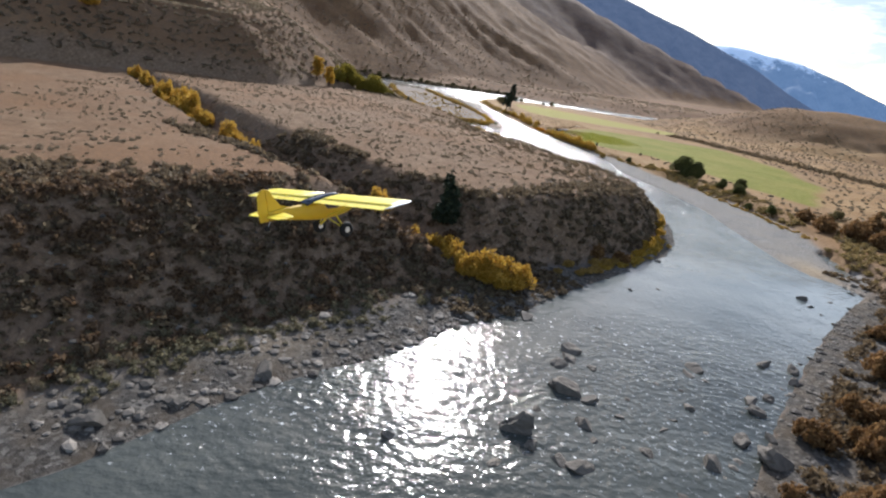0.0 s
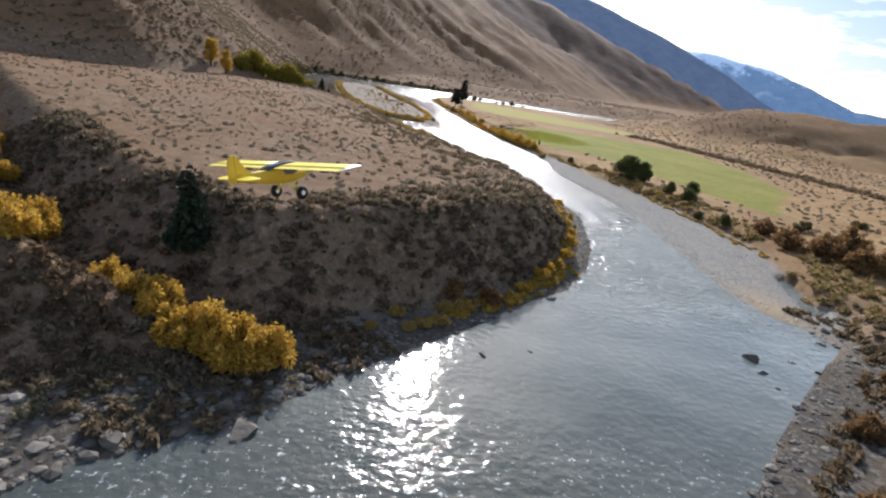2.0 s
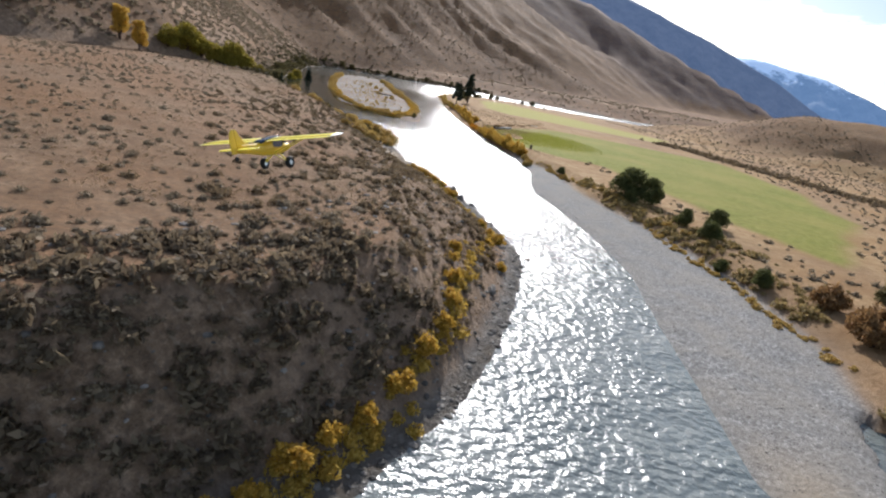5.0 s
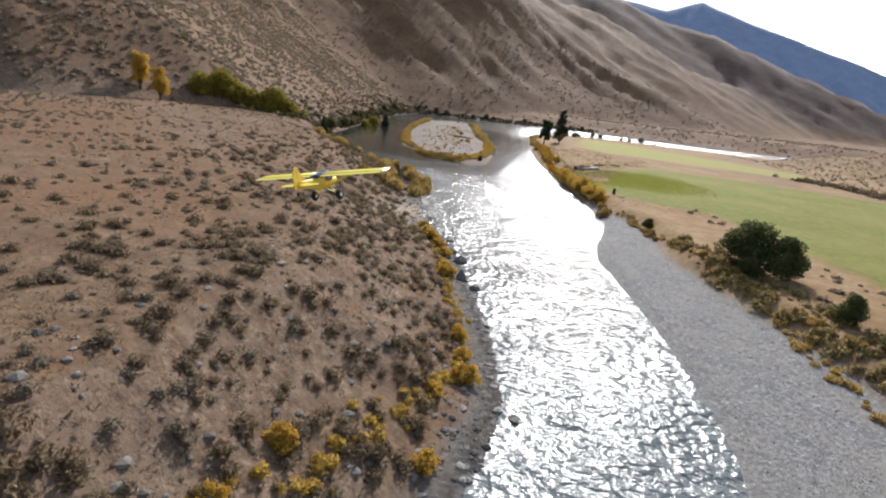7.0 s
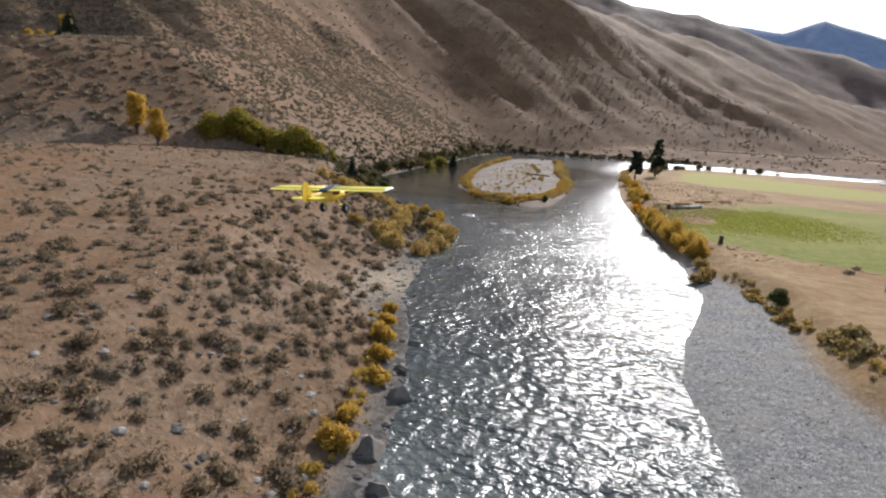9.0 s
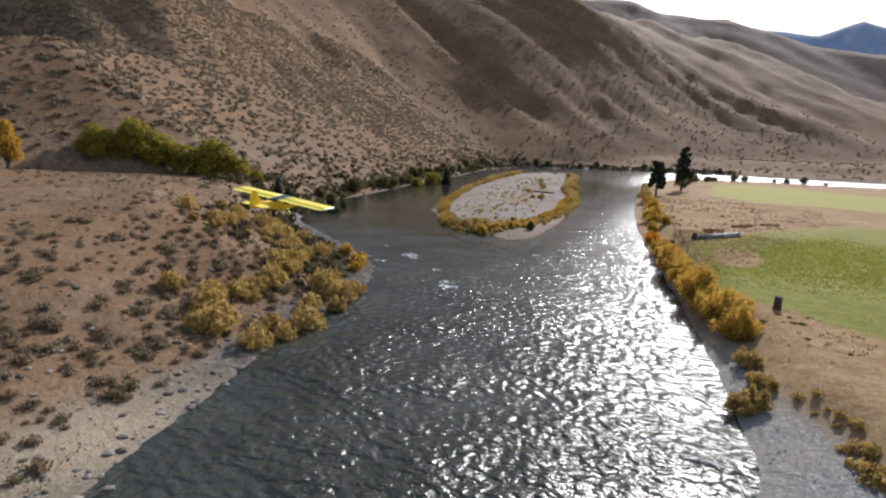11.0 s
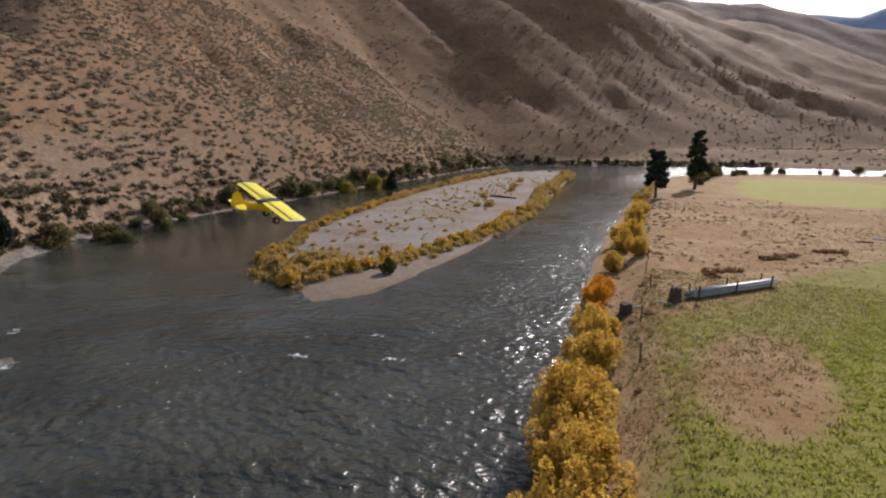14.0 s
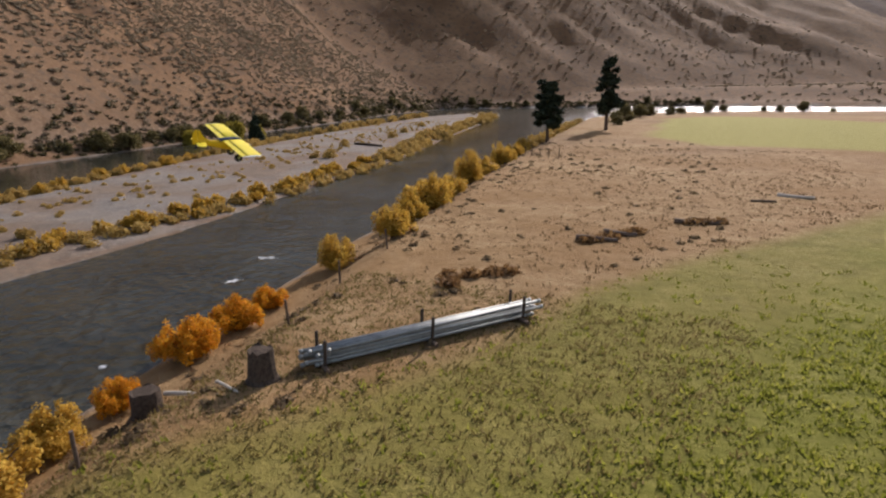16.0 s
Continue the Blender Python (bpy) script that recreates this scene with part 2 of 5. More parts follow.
def to_line(x, y, pts, closed=False):
    """Distance to a polyline, and how far along it the nearest point is."""
    best, along, run = np.full(np.shape(x), 1e9), np.zeros(np.shape(x)), 0.0
    for (ax, ay), (bx, by) in zip(pts, pts[1:] + (pts[:1] if closed else [])):
        lx, ly = bx - ax, by - ay
        size = math.hypot(lx, ly)
        t = np.clip(((x - ax) * lx + (y - ay) * ly) / (size * size), 0, 1)
        d = np.hypot(x - ax - t * lx, y - ay - t * ly)
        along = np.where(d < best, run + t * size, along)
        best = np.minimum(best, d)
        run += size
    return best, along


def within(x, y, pts):
    inside = np.zeros(np.shape(x), bool)
    for (ax, ay), (bx, by) in zip(pts, pts[1:] + pts[:1]):
        if ay != by:
            inside ^= ((ay > y) != (by > y)) & (x < (bx - ax) * (y - ay) / (by - ay) + ax)
    return inside


def ridge(x, y, crest, slope, soft=8.0):
    """The height of a mountain that falls off evenly on both sides of a crest."""
    best = np.full(np.shape(x), -1e3)
    for (ax, ay, az), (bx, by, bz) in zip(crest, crest[1:]):
        lx, ly = bx - ax, by - ay
        t = np.clip(((x - ax) * lx + (y - ay) * ly) / (lx * lx + ly * ly), 0, 1)
        best = np.maximum(best, az + t * (bz - az) - slope * (np.sqrt((x - ax - t * lx) ** 2 + (y - ay - t * ly) ** 2 + soft * soft) - soft))
    return best


BANK_L = [(-110, -90), (-60, -25), (-30, 10), (-16, 23), (-9, 32), (-1, 38.5), (4, 44.5), (11, 50), (17, 57), (26, 66), (30.5, 71.5), (35, 75.5), (39.8, 84), (42.6, 92), (44.6, 101), (45.8, 108), (46.2, 114), (44.5, 122), (41, 132.5), (38, 141), (34, 150), (29.5, 158), (27, 167), (25, 173), (23.5, 179), (23.2, 185), (21.3, 190), (17.5, 197), (12, 202), (1, 210), (-13, 220), (-24, 237), (-28, 257), (-33, 285), (-41, 320), (-46, 357), (-60, 425), (-62, 475), (-30, 492), (20, 503), (58, 512), (95, 504), (140, 498), (200, 512), (310, 570)]
BANK_R = [(-60, -90), (-30, -40), (0, 2), (22, 28), (29, 37), (36, 45), (45, 55), (54, 64), (60, 69.5), (59.5, 73.5), (57, 76), (55.6, 82), (56.3, 92), (57.2, 104), (58.2, 114), (57.4, 124), (56.0, 133), (53.9, 143), (52.2, 151), (52.4, 158), (53.5, 166), (54, 172), (52, 185), (49, 200), (45.5, 216), (42.5, 230), (39.5, 246), (37, 262), (33, 292), (29, 330), (25, 375), (28, 410), (45, 440), (70, 450), (100, 448), (140, 448), (205, 464), (320, 525)]
RIVER = BANK_L + BANK_R[::-1]
ISLAND = [(24.5, 222.5), (27, 227), (26, 246), (23, 267), (18, 298), (12, 320), (2, 365), (-8, 408), (-16, 432), (-30, 428), (-36, 405), (-32, 370), (-24, 323), (-17.5, 298), (-10, 273), (-2, 248), (6.5, 236), (13, 228)]
POND = [(62.6, 76.5), (64.8, 78.3), (67.2, 84.3), (68.5, 89.4), (66.9, 90.6), (64.2, 83.5)]
RIGHT_LAND = BANK_R + [(3000, 525), (3000, -90)]
DRAW = [(12, 53), (0, 60), (-8, 65), (-19, 76), (-30, 88), (-55, 120), (-75, 146), (-110, 175)]
CRESTS = [
    ([(-340, 320, 40), (-285, 395, 100), (-250, 500, 178), (-200, 700, 200), (-115, 897, 185), (22, 1036, 172), (108, 1204, 150), (250, 1370, 118), (400, 1523, 104), (573, 1650, 66), (785, 1782, 0)], 0.5),
    ([(40 + 1750 * math.sin(radians(a)), 80 + 1750 * math.cos(radians(a)), 17 + 1750 * math.tan(radians(e))) for a, e in ((-14, 13.2), (-8.5, 12.6), (-5.5, 11.6), (-0.5, 10.7), (2.5, 9.7), (6, 8.4), (10.5, 7.4), (13.5, 6.4), (17.5, 4.9), (22, 3.2), (27, 1.4), (31, -0.5))], 0.55),
    ([(175, 405, 3), (205, 398, 17), (240, 388, 27), (290, 372, 26), (380, 380, 32), (520, 400, 42), (900, 500, 80)], 0.30),
    ([(300, 260, 8), (420, 240, 22), (700, 200, 60)], 0.25),
]
TERRACE = [(-50, 392), (-59, 330), (-62, 272), (-60, 240), (-57, 208), (-62, 180), (-102, 172), (-160, 165), (-260, 150), (-600, 140)]
TERRACE_Z = [8, 26, 32.5, 31.5, 29.5, 25.5, 26, 29, 36, 60]
TERRACE_AT = np.concatenate([[0], np.cumsum([math.dist(p, q) for p, q in zip(TERRACE, TERRACE[1:])])])


def land(x, y):
    """Heights of the ground and the covers that lie on it."""
    wob = 1.6 * (fbm(x, y, 9, 3, 3) - 0.5)
    d_river, _ = to_line(x, y, RIVER, True)
    d_isl, _ = to_line(x, y, ISLAND, True)
    in_r, in_i = within(x, y, RIVER), within(x, y, ISLAND)
    right = within(x, y, RIGHT_LAND) & ~in_r
    wet = in_r & ~in_i
    d = d_river + np.where(d_river < 12, wob * smooth(d_river, 0, 2), 0)
    # left bank: narrow beach, eroded face, tilted bench
    south = smooth(y - np.interp(x, [-110, -75, -55, -30, -19, -8, 0, 12], [175, 146, 120, 88, 76, 65, 60, 53]), 3, -9) * (x < 14)
    flat = smooth(y, 140, 185)
    beach = 1.4 + 1.6 * smooth(y, 84, 70) + 0.8 * smooth(y, 150, 180) + 5.0 * south + 4.0 * np.exp(-((y - 58) / 8) ** 2) * (1 - south) + 3.5 * np.exp(-((y - 157) / 8) ** 2) + 5 * np.exp(-((y - 194) / 12) ** 2) - 2.2 * smooth(y, 210, 222)
    face = 6.2 + (6 * flat + 6 * smooth(y, 86, 112)) * smooth(y, 206, 184) + 14 * smooth(y, 232, 275) + 3.8 * south + 1.6 * (fbm(x, y, 6, 17, 3) - 0.5)
    lip = np.interp(y, [60, 72, 85, 100, 122, 165, 190, 222, 255, 300], [7.5, 7.6, 7.2, 6.8, 5.0, 5.2, 7.3, 6.6, 3.6, 2.0])
    bench = (lip + (8.5 - lip) * smooth(d, 8, 52)) * (1 - south) + south * (9.2 - 2.2 * smooth(d, 22, 60))
    ramp = np.clip((d - beach) / face, 0, 1)
    z_l = 0.12 * np.minimum(d, beach) + (0.8 * ramp + 0.2 * ramp * ramp * (3 - 2 * ramp)) * (bench - 0.12 * beach)
    z_l = z_l + 1.3 * (fbm(x, y, 5, 19, 3) - 0.5) * np.sin(np.pi * ramp) * (1 - 0.6 * flat)
    z_l = z_l + 0.9 * (fbm(x, y, 16, 11) - 0.5) * smooth(d, 3, 12)
    d_draw, s_draw = to_line(x, y, DRAW)
    z_l = np.minimum(z_l, 1.0 + 0.045 * s_draw + 1.05 * np.maximum(0, d_draw - 1.6 + wob))
    # the upper terrace: an eroded front under a level top
    d_ter, s_ter = to_line(x, y, TERRACE)
    top = np.interp(s_ter, TERRACE_AT, TERRACE_Z)
    rill = np.abs(fbm(x + 0.3 * y, y - 0.3 * x, 26, 63, 4) - 0.5) * 2
    front = top - (np.interp(y, [180, 200, 240, 280], [0.95, 1.0, 0.85, 0.72]) - 0.12 * (1 - rill) ** 2) * (np.sqrt(d_ter * d_ter + 12) - 3.46) - 1.5 * (1 - rill) ** 3
    z_ter = np.where(within(x, y, TERRACE + [(-900, 150), (-900, 900), (-300, 900)]), top + 0.035 * d_ter, front)
    # right bank: gravel bar, low cut bank, hay meadow
    bar = np.interp(y, [50, 70, 78, 100, 130, 150, 176, 182], [5, 1.5, 8, 13.5, 11, 9, 4, 2])
    z_r = 0.22 * smooth(d, 0, 1.5) + 0.035 * np.minimum(d, bar) + smooth(d, bar, bar + 3.5) * 1.35 + 0.006 * np.clip(d - 60, 0, 400)
    z_r = z_r - 1.0 * smooth(y, 375, 420)
    z_r = z_r + smooth(y, 86, 40) * 0.075 * np.clip(d - 5, 0, 60)
    z_i = 0.28 * smooth(d_isl, 0, 2.5) + 0.25 * smooth(d_isl, 2, 6)
    z = np.where(right, z_r, z_l)
    rim = np.interp(x, [-60, -30, 20, 60, 150, 400], [3, 14, 45, 90, 160, 300]) * smooth(y, 180, 330)
    foot = 1.5 * smooth(d_river, 0, 6) + 0.05 * d_river + (0.6 - 0.24 * smooth(y, 450, 600) * smooth(x, -130, 40)) * np.maximum(0, d_river - rim)
    gully = np.abs(fbm(0.4 * x + 0.9 * y, (0.9 * x - 0.4 * y) * 0.16, 70, 61, 5) - 0.5) * 2
    z = np.where(wet | right, z, np.maximum(z, np.minimum(z_ter, foot)))
    for n, (crest, slope) in enumerate(CRESTS):
        high = ridge(x, y, crest, slope, 7.0)
        if n < 2:
            high = high + np.clip(high, 0, 90) * (0.22, 0.1)[n] * (fbm(x, y, (110, 300)[n], 53 + n, 5) - 0.5)
            high = np.minimum(high, foot)
            high = high - (0.22, 0.2)[n] * np.clip(high - 4, 0, 40) * (1 - gully) ** 3
            high = np.where(right, -99, high)
        else:
            high = high * (0.9 + 0.2 * fbm(x, y, 45, 53 + n, 5)) + 0.25 * np.clip(high, 0, 14) * (fbm(x, y, 38, 71 + n, 4) - 0.5) - 0.42 * np.clip(high, 0, 22) * (1 - np.abs(fbm(x, y, 75, 81 + n, 4) - 0.5) * 2) ** 5
            high = np.where(x > 120, high, -99)
        z = np.where(wet, z, np.maximum(z, high))
    z = np.where(in_i, z_i, z)
    z = np.where(wet, -0.9 * smooth(np.minimum(d_river, np.where(wet, d_isl, 1e9)), 0, 3) - 0.05, z)
    z = np.where(within(x, y, POND), -0.4, z)
    gravel = np.where(right, smooth(d, bar + 1.5, bar - 0.5) * smooth(y, 66, 72) * smooth(y, 200, 180), smooth(d, beach * 0.9 + 1, beach * 0.5)) * ~wet
    gravel = np.where(in_i, smooth(d_isl, 0, 1) * (0.35 + 0.4 * smooth(fbm(x, y, 8, 77), 0.4, 0.6)), np.where(wet, 1, gravel))
    return z, right, in_i, wet, d, d_isl, gravel, d_draw


def height(x, y):
    return land(np.asarray(x, float), np.asarray(y, float))[0]


def axis(lo, core_lo, core_hi, hi, step, grow):
    a, out, s = core_lo, [], step
    while a > lo:
        s *= grow
        a -= s
        out.append(a)
    out = out[::-1] + list(np.arange(core_lo, core_hi, step))
    a, s = out[-1], step
    while a < hi:
        s *= grow
        a += s
        out.append(a)
    return np.array(out)


def sheet(name, xs, ys, z, material, masks):
    """A grid of quads with named masks on its points."""
    nx, ny = len(xs), len(ys)
    gx, gy = np.meshgrid(xs, ys)
    mesh = bpy.data.meshes.new(name)
    mesh.vertices.add(nx * ny)
    mesh.vertices.foreach_set("co", np.stack([gx, gy, z], -1).astype(np.float32).ravel())
    i = (np.arange(ny - 1)[:, None] * nx + np.arange(nx - 1)[None, :]).ravel()
    quads = np.stack([i, i + 1, i + nx + 1, i + nx], -1).astype(np.int32)
    mesh.loops.add(quads.size)
    mesh.loops.foreach_set("vertex_index", quads.ravel())
    mesh.polygons.add(len(quads))
    mesh.polygons.foreach_set("loop_start", np.arange(len(quads), dtype=np.int32) * 4)
    mesh.polygons.foreach_set("use_smooth", np.ones(len(quads), bool))
    mesh.update(calc_edges=True)
    for key, values in masks.items():
        mesh.attributes.new(key, "FLOAT", "POINT").data.foreach_set("value", values.astype(np.float32).ravel())
    mesh.materials.append(material)
    return new(name, mesh)


def mesh_of(name, verts, faces_per, material, smooth_shade=False):
    """A mesh from an array of faces with their own points: verts is (n, k, 3)."""
    n, k = verts.shape[0], verts.shape[1]
    mesh = bpy.data.meshes.new(name)
    mesh.vertices.add(n * k)
    mesh.vertices.foreach_set("co", verts.astype(np.float32).ravel())
    mesh.loops.add(n * k)
    mesh.loops.foreach_set("vertex_index", np.arange(n * k, dtype=np.int32))
    mesh.polygons.add(n)
    mesh.polygons.foreach_set("loop_start", np.arange(n, dtype=np.int32) * k)
    mesh.polygons.foreach_set("use_smooth", np.full(n, smooth_shade))
    mesh.update(calc_edges=True)
    mesh.materials.append(material)
    return mesh


XS = axis(-3500, -75, 90, 4200, 0.8, 1.03)
YS = axis(-1200, 18, 300, 4800, 0.8, 1.022)
GX, GY = np.meshgrid(XS, YS)
GZ, RIGHT, IN_I, WET, D_BANK, D_ISL, GRAVEL, D_DRAW = land(GX, GY)
FIELD = [(66, 212), (80, 152), (90, 125), (120, 167), (131, 205), (128, 250), (96, 263), (75, 258)]
FIELD_FAR = [(50, 318), (60, 306), (120, 296), (136, 316), (88, 366), (62, 395), (48, 372)]
MEADOW = [(50.6, 205), (50.4, 213), (49.4, 219.5), (47.2, 225), (50.4, 229), (54.2, 235.6), (56, 241.5), (62.5, 251.5), (71, 264), (100, 262), (100, 180), (64, 190), (54, 198)]
gy_slope, gx_slope = np.gradient(GZ, YS, XS)
STEEP = smooth(np.hypot(gx_slope, gy_slope), 0.3, 0.65)
edge_wob = 5 * (fbm(GX, GY, 12, 90) - 0.5)
d_field, _ = to_line(GX, GY, FIELD, True)
d_mead, _ = to_line(GX, GY, MEADOW, True)
in_field = np.where(within(GX, GY, FIELD), d_field, -d_field) + edge_wob
in_mead = np.where(within(GX, GY, MEADOW), d_mead, -d_mead) + 0.3 * edge_wob
patch = smooth(np.hypot((GX - 54) / 3.0, (GY - 219) / 7.0), 0.75, 1.1)
d_lem, _ = to_line(GX, GY, FIELD_FAR, True)
LEMON = smooth(np.where(within(GX, GY, FIELD_FAR), d_lem, -d_lem) + edge_wob, -2, 3) * RIGHT
GREEN = np.maximum(smooth(in_field, -1, 3), smooth(in_mead, -0.5, 1.5) * patch * (0.72 + 0.28 * smooth(GX - 0.45 * (GY - 220) + 3 * (fbm(GX, GY, 4, 97) - 0.5), 51.5, 57))) * RIGHT
DRY = RIGHT * (1 - smooth(fbm(GX, GY, 30, 95), 0.45, 0.65) * 0.5) * (0.15 + 0.85 * smooth(GY, 74, 88))
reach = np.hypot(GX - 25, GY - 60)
HILL = np.where(RIGHT, 0.75 * smooth(GZ, 5, 11), np.maximum(smooth(reach, 175, 300) * smooth(GZ, 2, 5), 0.7 * smooth(GZ, 11, 16)))
SAND = np.maximum.reduce([np.exp(-((GX - 58.5) / 2.6) ** 2 - ((GY - 77) / 6.5) ** 2) * RIGHT, np.exp(-((GX - 27) / 3.5) ** 2 - ((GY - 159) / 7) ** 2), 0.45 * np.exp(-((GX + 12) / 5) ** 2 - ((GY - 37.5) / 2.5) ** 2)]) * ~WET
sheet("ground", XS, YS, GZ, M_GROUND, {"steep": STEEP, "gravel": GRAVEL, "green": GREEN, "dry": DRY, "lemon": LEMON, "cobble_shade": np.maximum(GRAVEL * ~RIGHT * ~IN_I * ~WET, RIGHT * smooth(D_BANK, 10, 4) * smooth(GY, 74, 66)), "hill": HILL, "sand": SAND, "far_haze": 0.3 * smooth(reach, 1250, 1600) * (GZ > 30)})
tagged(bpy.data.objects["ground"], "dry brown sagebrush valley with benches, hills and mountains", "ground", kind="structure")

def far_range(name, reach, profile, fall, rough, seed, material, label):
    """A distant range: its skyline is given as bearings and elevations in degrees from the valley."""
    az = np.arange(profile[0][0], profile[-1][0], 0.2)
    el = np.interp(az, [p[0] for p in profile], [p[1] for p in profile])
    crest = 18 + reach * np.tan(np.radians(el)) + rough * 2 * (fbm(az, 0 * az, 3.0, seed, 5) - 0.5)
    out = np.linspace(-1, 0.35, 40)[:, None]
    spread = np.maximum(crest / fall, 60)
    rr = reach + out * spread
    gx, gy = 25 + rr * np.sin(np.radians(az)), 60 + rr * np.cos(np.radians(az))
    ribs = np.abs(fbm(az * 16 + 30 * out, 60 * out + 0 * az, 22, seed + 5, 5) - 0.5) * 2
    gz = crest * (1 - np.abs(out) ** 1.15) - rough * 7 * (1 - ribs) ** 2 * np.sin(np.pi * np.clip(-out, 0, 1)) - 6 * (np.abs(out) > 0.97)
    nx, ny = len(az), len(out)
    i = (np.arange(ny - 1)[:, None] * nx + np.arange(nx - 1)[None, :]).ravel()
    verts = np.stack([gx, gy, gz], -1).reshape(-1, 3)
    quads = verts[np.stack([i, i + 1, i + nx + 1, i + nx], -1)]
    mesh = mesh_of(name, quads, 4, material, True)
    weld = bmesh.new()
    weld.from_mesh(mesh)
    bmesh.ops.remove_doubles(weld, verts=weld.verts, dist=0.01)
    weld.to_mesh(mesh)
    weld.free()
    return tagged(new(name, mesh), label, "mountains", kind="structure")


def range_material(name, low, high, haze_glow, snow=0.0):
    """Far rock and scrub; the blue haze before it is added as a glow of the surface."""
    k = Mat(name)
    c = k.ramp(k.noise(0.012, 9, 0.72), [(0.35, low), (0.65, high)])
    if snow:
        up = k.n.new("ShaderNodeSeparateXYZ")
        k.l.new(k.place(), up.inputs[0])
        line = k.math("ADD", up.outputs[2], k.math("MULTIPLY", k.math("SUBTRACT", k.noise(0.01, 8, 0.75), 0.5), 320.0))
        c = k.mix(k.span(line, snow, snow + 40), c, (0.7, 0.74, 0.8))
    k.put(k.b.inputs["Emission Color"], (*haze_glow, 1))
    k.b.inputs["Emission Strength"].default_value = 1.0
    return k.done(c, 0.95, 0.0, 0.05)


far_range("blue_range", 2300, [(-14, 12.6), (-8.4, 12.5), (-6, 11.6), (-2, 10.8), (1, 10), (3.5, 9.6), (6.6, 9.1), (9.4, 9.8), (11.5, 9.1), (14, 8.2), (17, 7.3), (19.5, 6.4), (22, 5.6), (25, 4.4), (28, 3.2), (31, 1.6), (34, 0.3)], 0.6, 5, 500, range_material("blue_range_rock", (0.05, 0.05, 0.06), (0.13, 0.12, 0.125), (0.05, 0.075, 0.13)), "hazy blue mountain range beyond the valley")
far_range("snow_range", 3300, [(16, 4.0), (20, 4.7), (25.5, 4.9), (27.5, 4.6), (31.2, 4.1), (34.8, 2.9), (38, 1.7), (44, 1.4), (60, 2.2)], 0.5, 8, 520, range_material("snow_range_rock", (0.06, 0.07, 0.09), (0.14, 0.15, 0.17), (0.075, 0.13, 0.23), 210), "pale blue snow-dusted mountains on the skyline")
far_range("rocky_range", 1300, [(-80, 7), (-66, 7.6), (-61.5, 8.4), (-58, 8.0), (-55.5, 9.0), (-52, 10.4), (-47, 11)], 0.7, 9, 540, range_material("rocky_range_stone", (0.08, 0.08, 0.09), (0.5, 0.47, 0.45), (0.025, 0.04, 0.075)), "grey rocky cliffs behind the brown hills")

wx, wy = axis(-160, -40, 68, 420, 0.7, 1.1), axis(-95, 20, 260, 530, 0.7, 1.05)
WX, WY = np.meshgrid(wx, wy)
rapid = np.maximum.reduce([0.62 * smooth(WY, 64, 48) * smooth(WY, 10, 30), 0.52 * np.exp(-((WX - 28) / 17) ** 2 - ((WY - 208) / 22) ** 2), 0.42 * np.exp(-((WX - 48) / 9) ** 2 - ((WY - 145) / 20) ** 2), 0.62 * np.exp(-((WX - 24) / 8) ** 2 - ((WY - 300) / 28) ** 2)])
FOAM = [(28.2, 193.6, 1.7), (27.4, 194.8, 1.2), (17.6, 204.6, 1.8), (18.8, 203.4, 1.1), (16.4, 200, 1.0), (14, 201, 0.8), (20, 189, 0.9), (22, 186, 1.1), (20.6, 183.6, 1.0), (12, 208, 0.9), (24, 199, 0.9), (40.5, 231, 0.7), (37.6, 240, 0.9), (36.4, 244, 0.9), (31, 214, 0.8), (36, 216, 0.8), (33, 219, 0.7), (29, 217, 0.7)]
for fx, fy, fr in FOAM:
    rapid = np.maximum(rapid, 1.15 * np.exp(-((WX - fx) / fr) ** 2 - ((WY - fy) / (fr * 0.8)) ** 2))
chop = np.clip(0.13 + 0.2 * smooth(WY, 54, 40) + 0.65 * smooth(WY, 64, 84) + 0.3 * smooth(WY, 84, 130) - 0.5 * smooth(WY, 215, 240) * (1 - smooth(WX, 8, 22)) - 0.65 * smooth(WY, 190, 222) * smooth(WY, 400, 330) * (1 - 0.75 * smooth(WX, 24, 38)) + 0.10 * rapid, 0.12, 1.2)
swell = 0.13 * (fbm(WX, WY, 2.6, 400, 3) - 0.5) * (0.25 + rapid)
sheet("water", wx, wy, swell, M_WATER, {"rapid": rapid, "chop": chop, "shoal_sheen": (0.3 + 0.7 * smooth(WY, 40, 66)) * (1 - smooth(WY, 92, 165))})
tagged(bpy.data.objects["water"], "rippled dark green river with bright sun glitter", "river", kind="structure")

# ---- builders ----
RNG = np.random.default_rng(7)


def part(name, bm, material, parent, label="", shade=False):
    mesh = bpy.data.meshes.new(name)
    for f in bm.faces:
        f.smooth = shade
    bm.to_mesh(mesh)
    bm.free()
    mesh.materials.append(material)
    ob = new(name, mesh)
    ob.parent = parent
    if label:
        ob["label"] = label
    return ob


def thing(name, label, category, group="", at=(0, 0, 0), turn=0.0):
    ob = new(name)
    ob.empty_display_size = 0.3
    ob.matrix_world = Matrix.Translation(at) @ Matrix.Rotation(turn, 4, "Z")
    return tagged(ob, label, category, group)


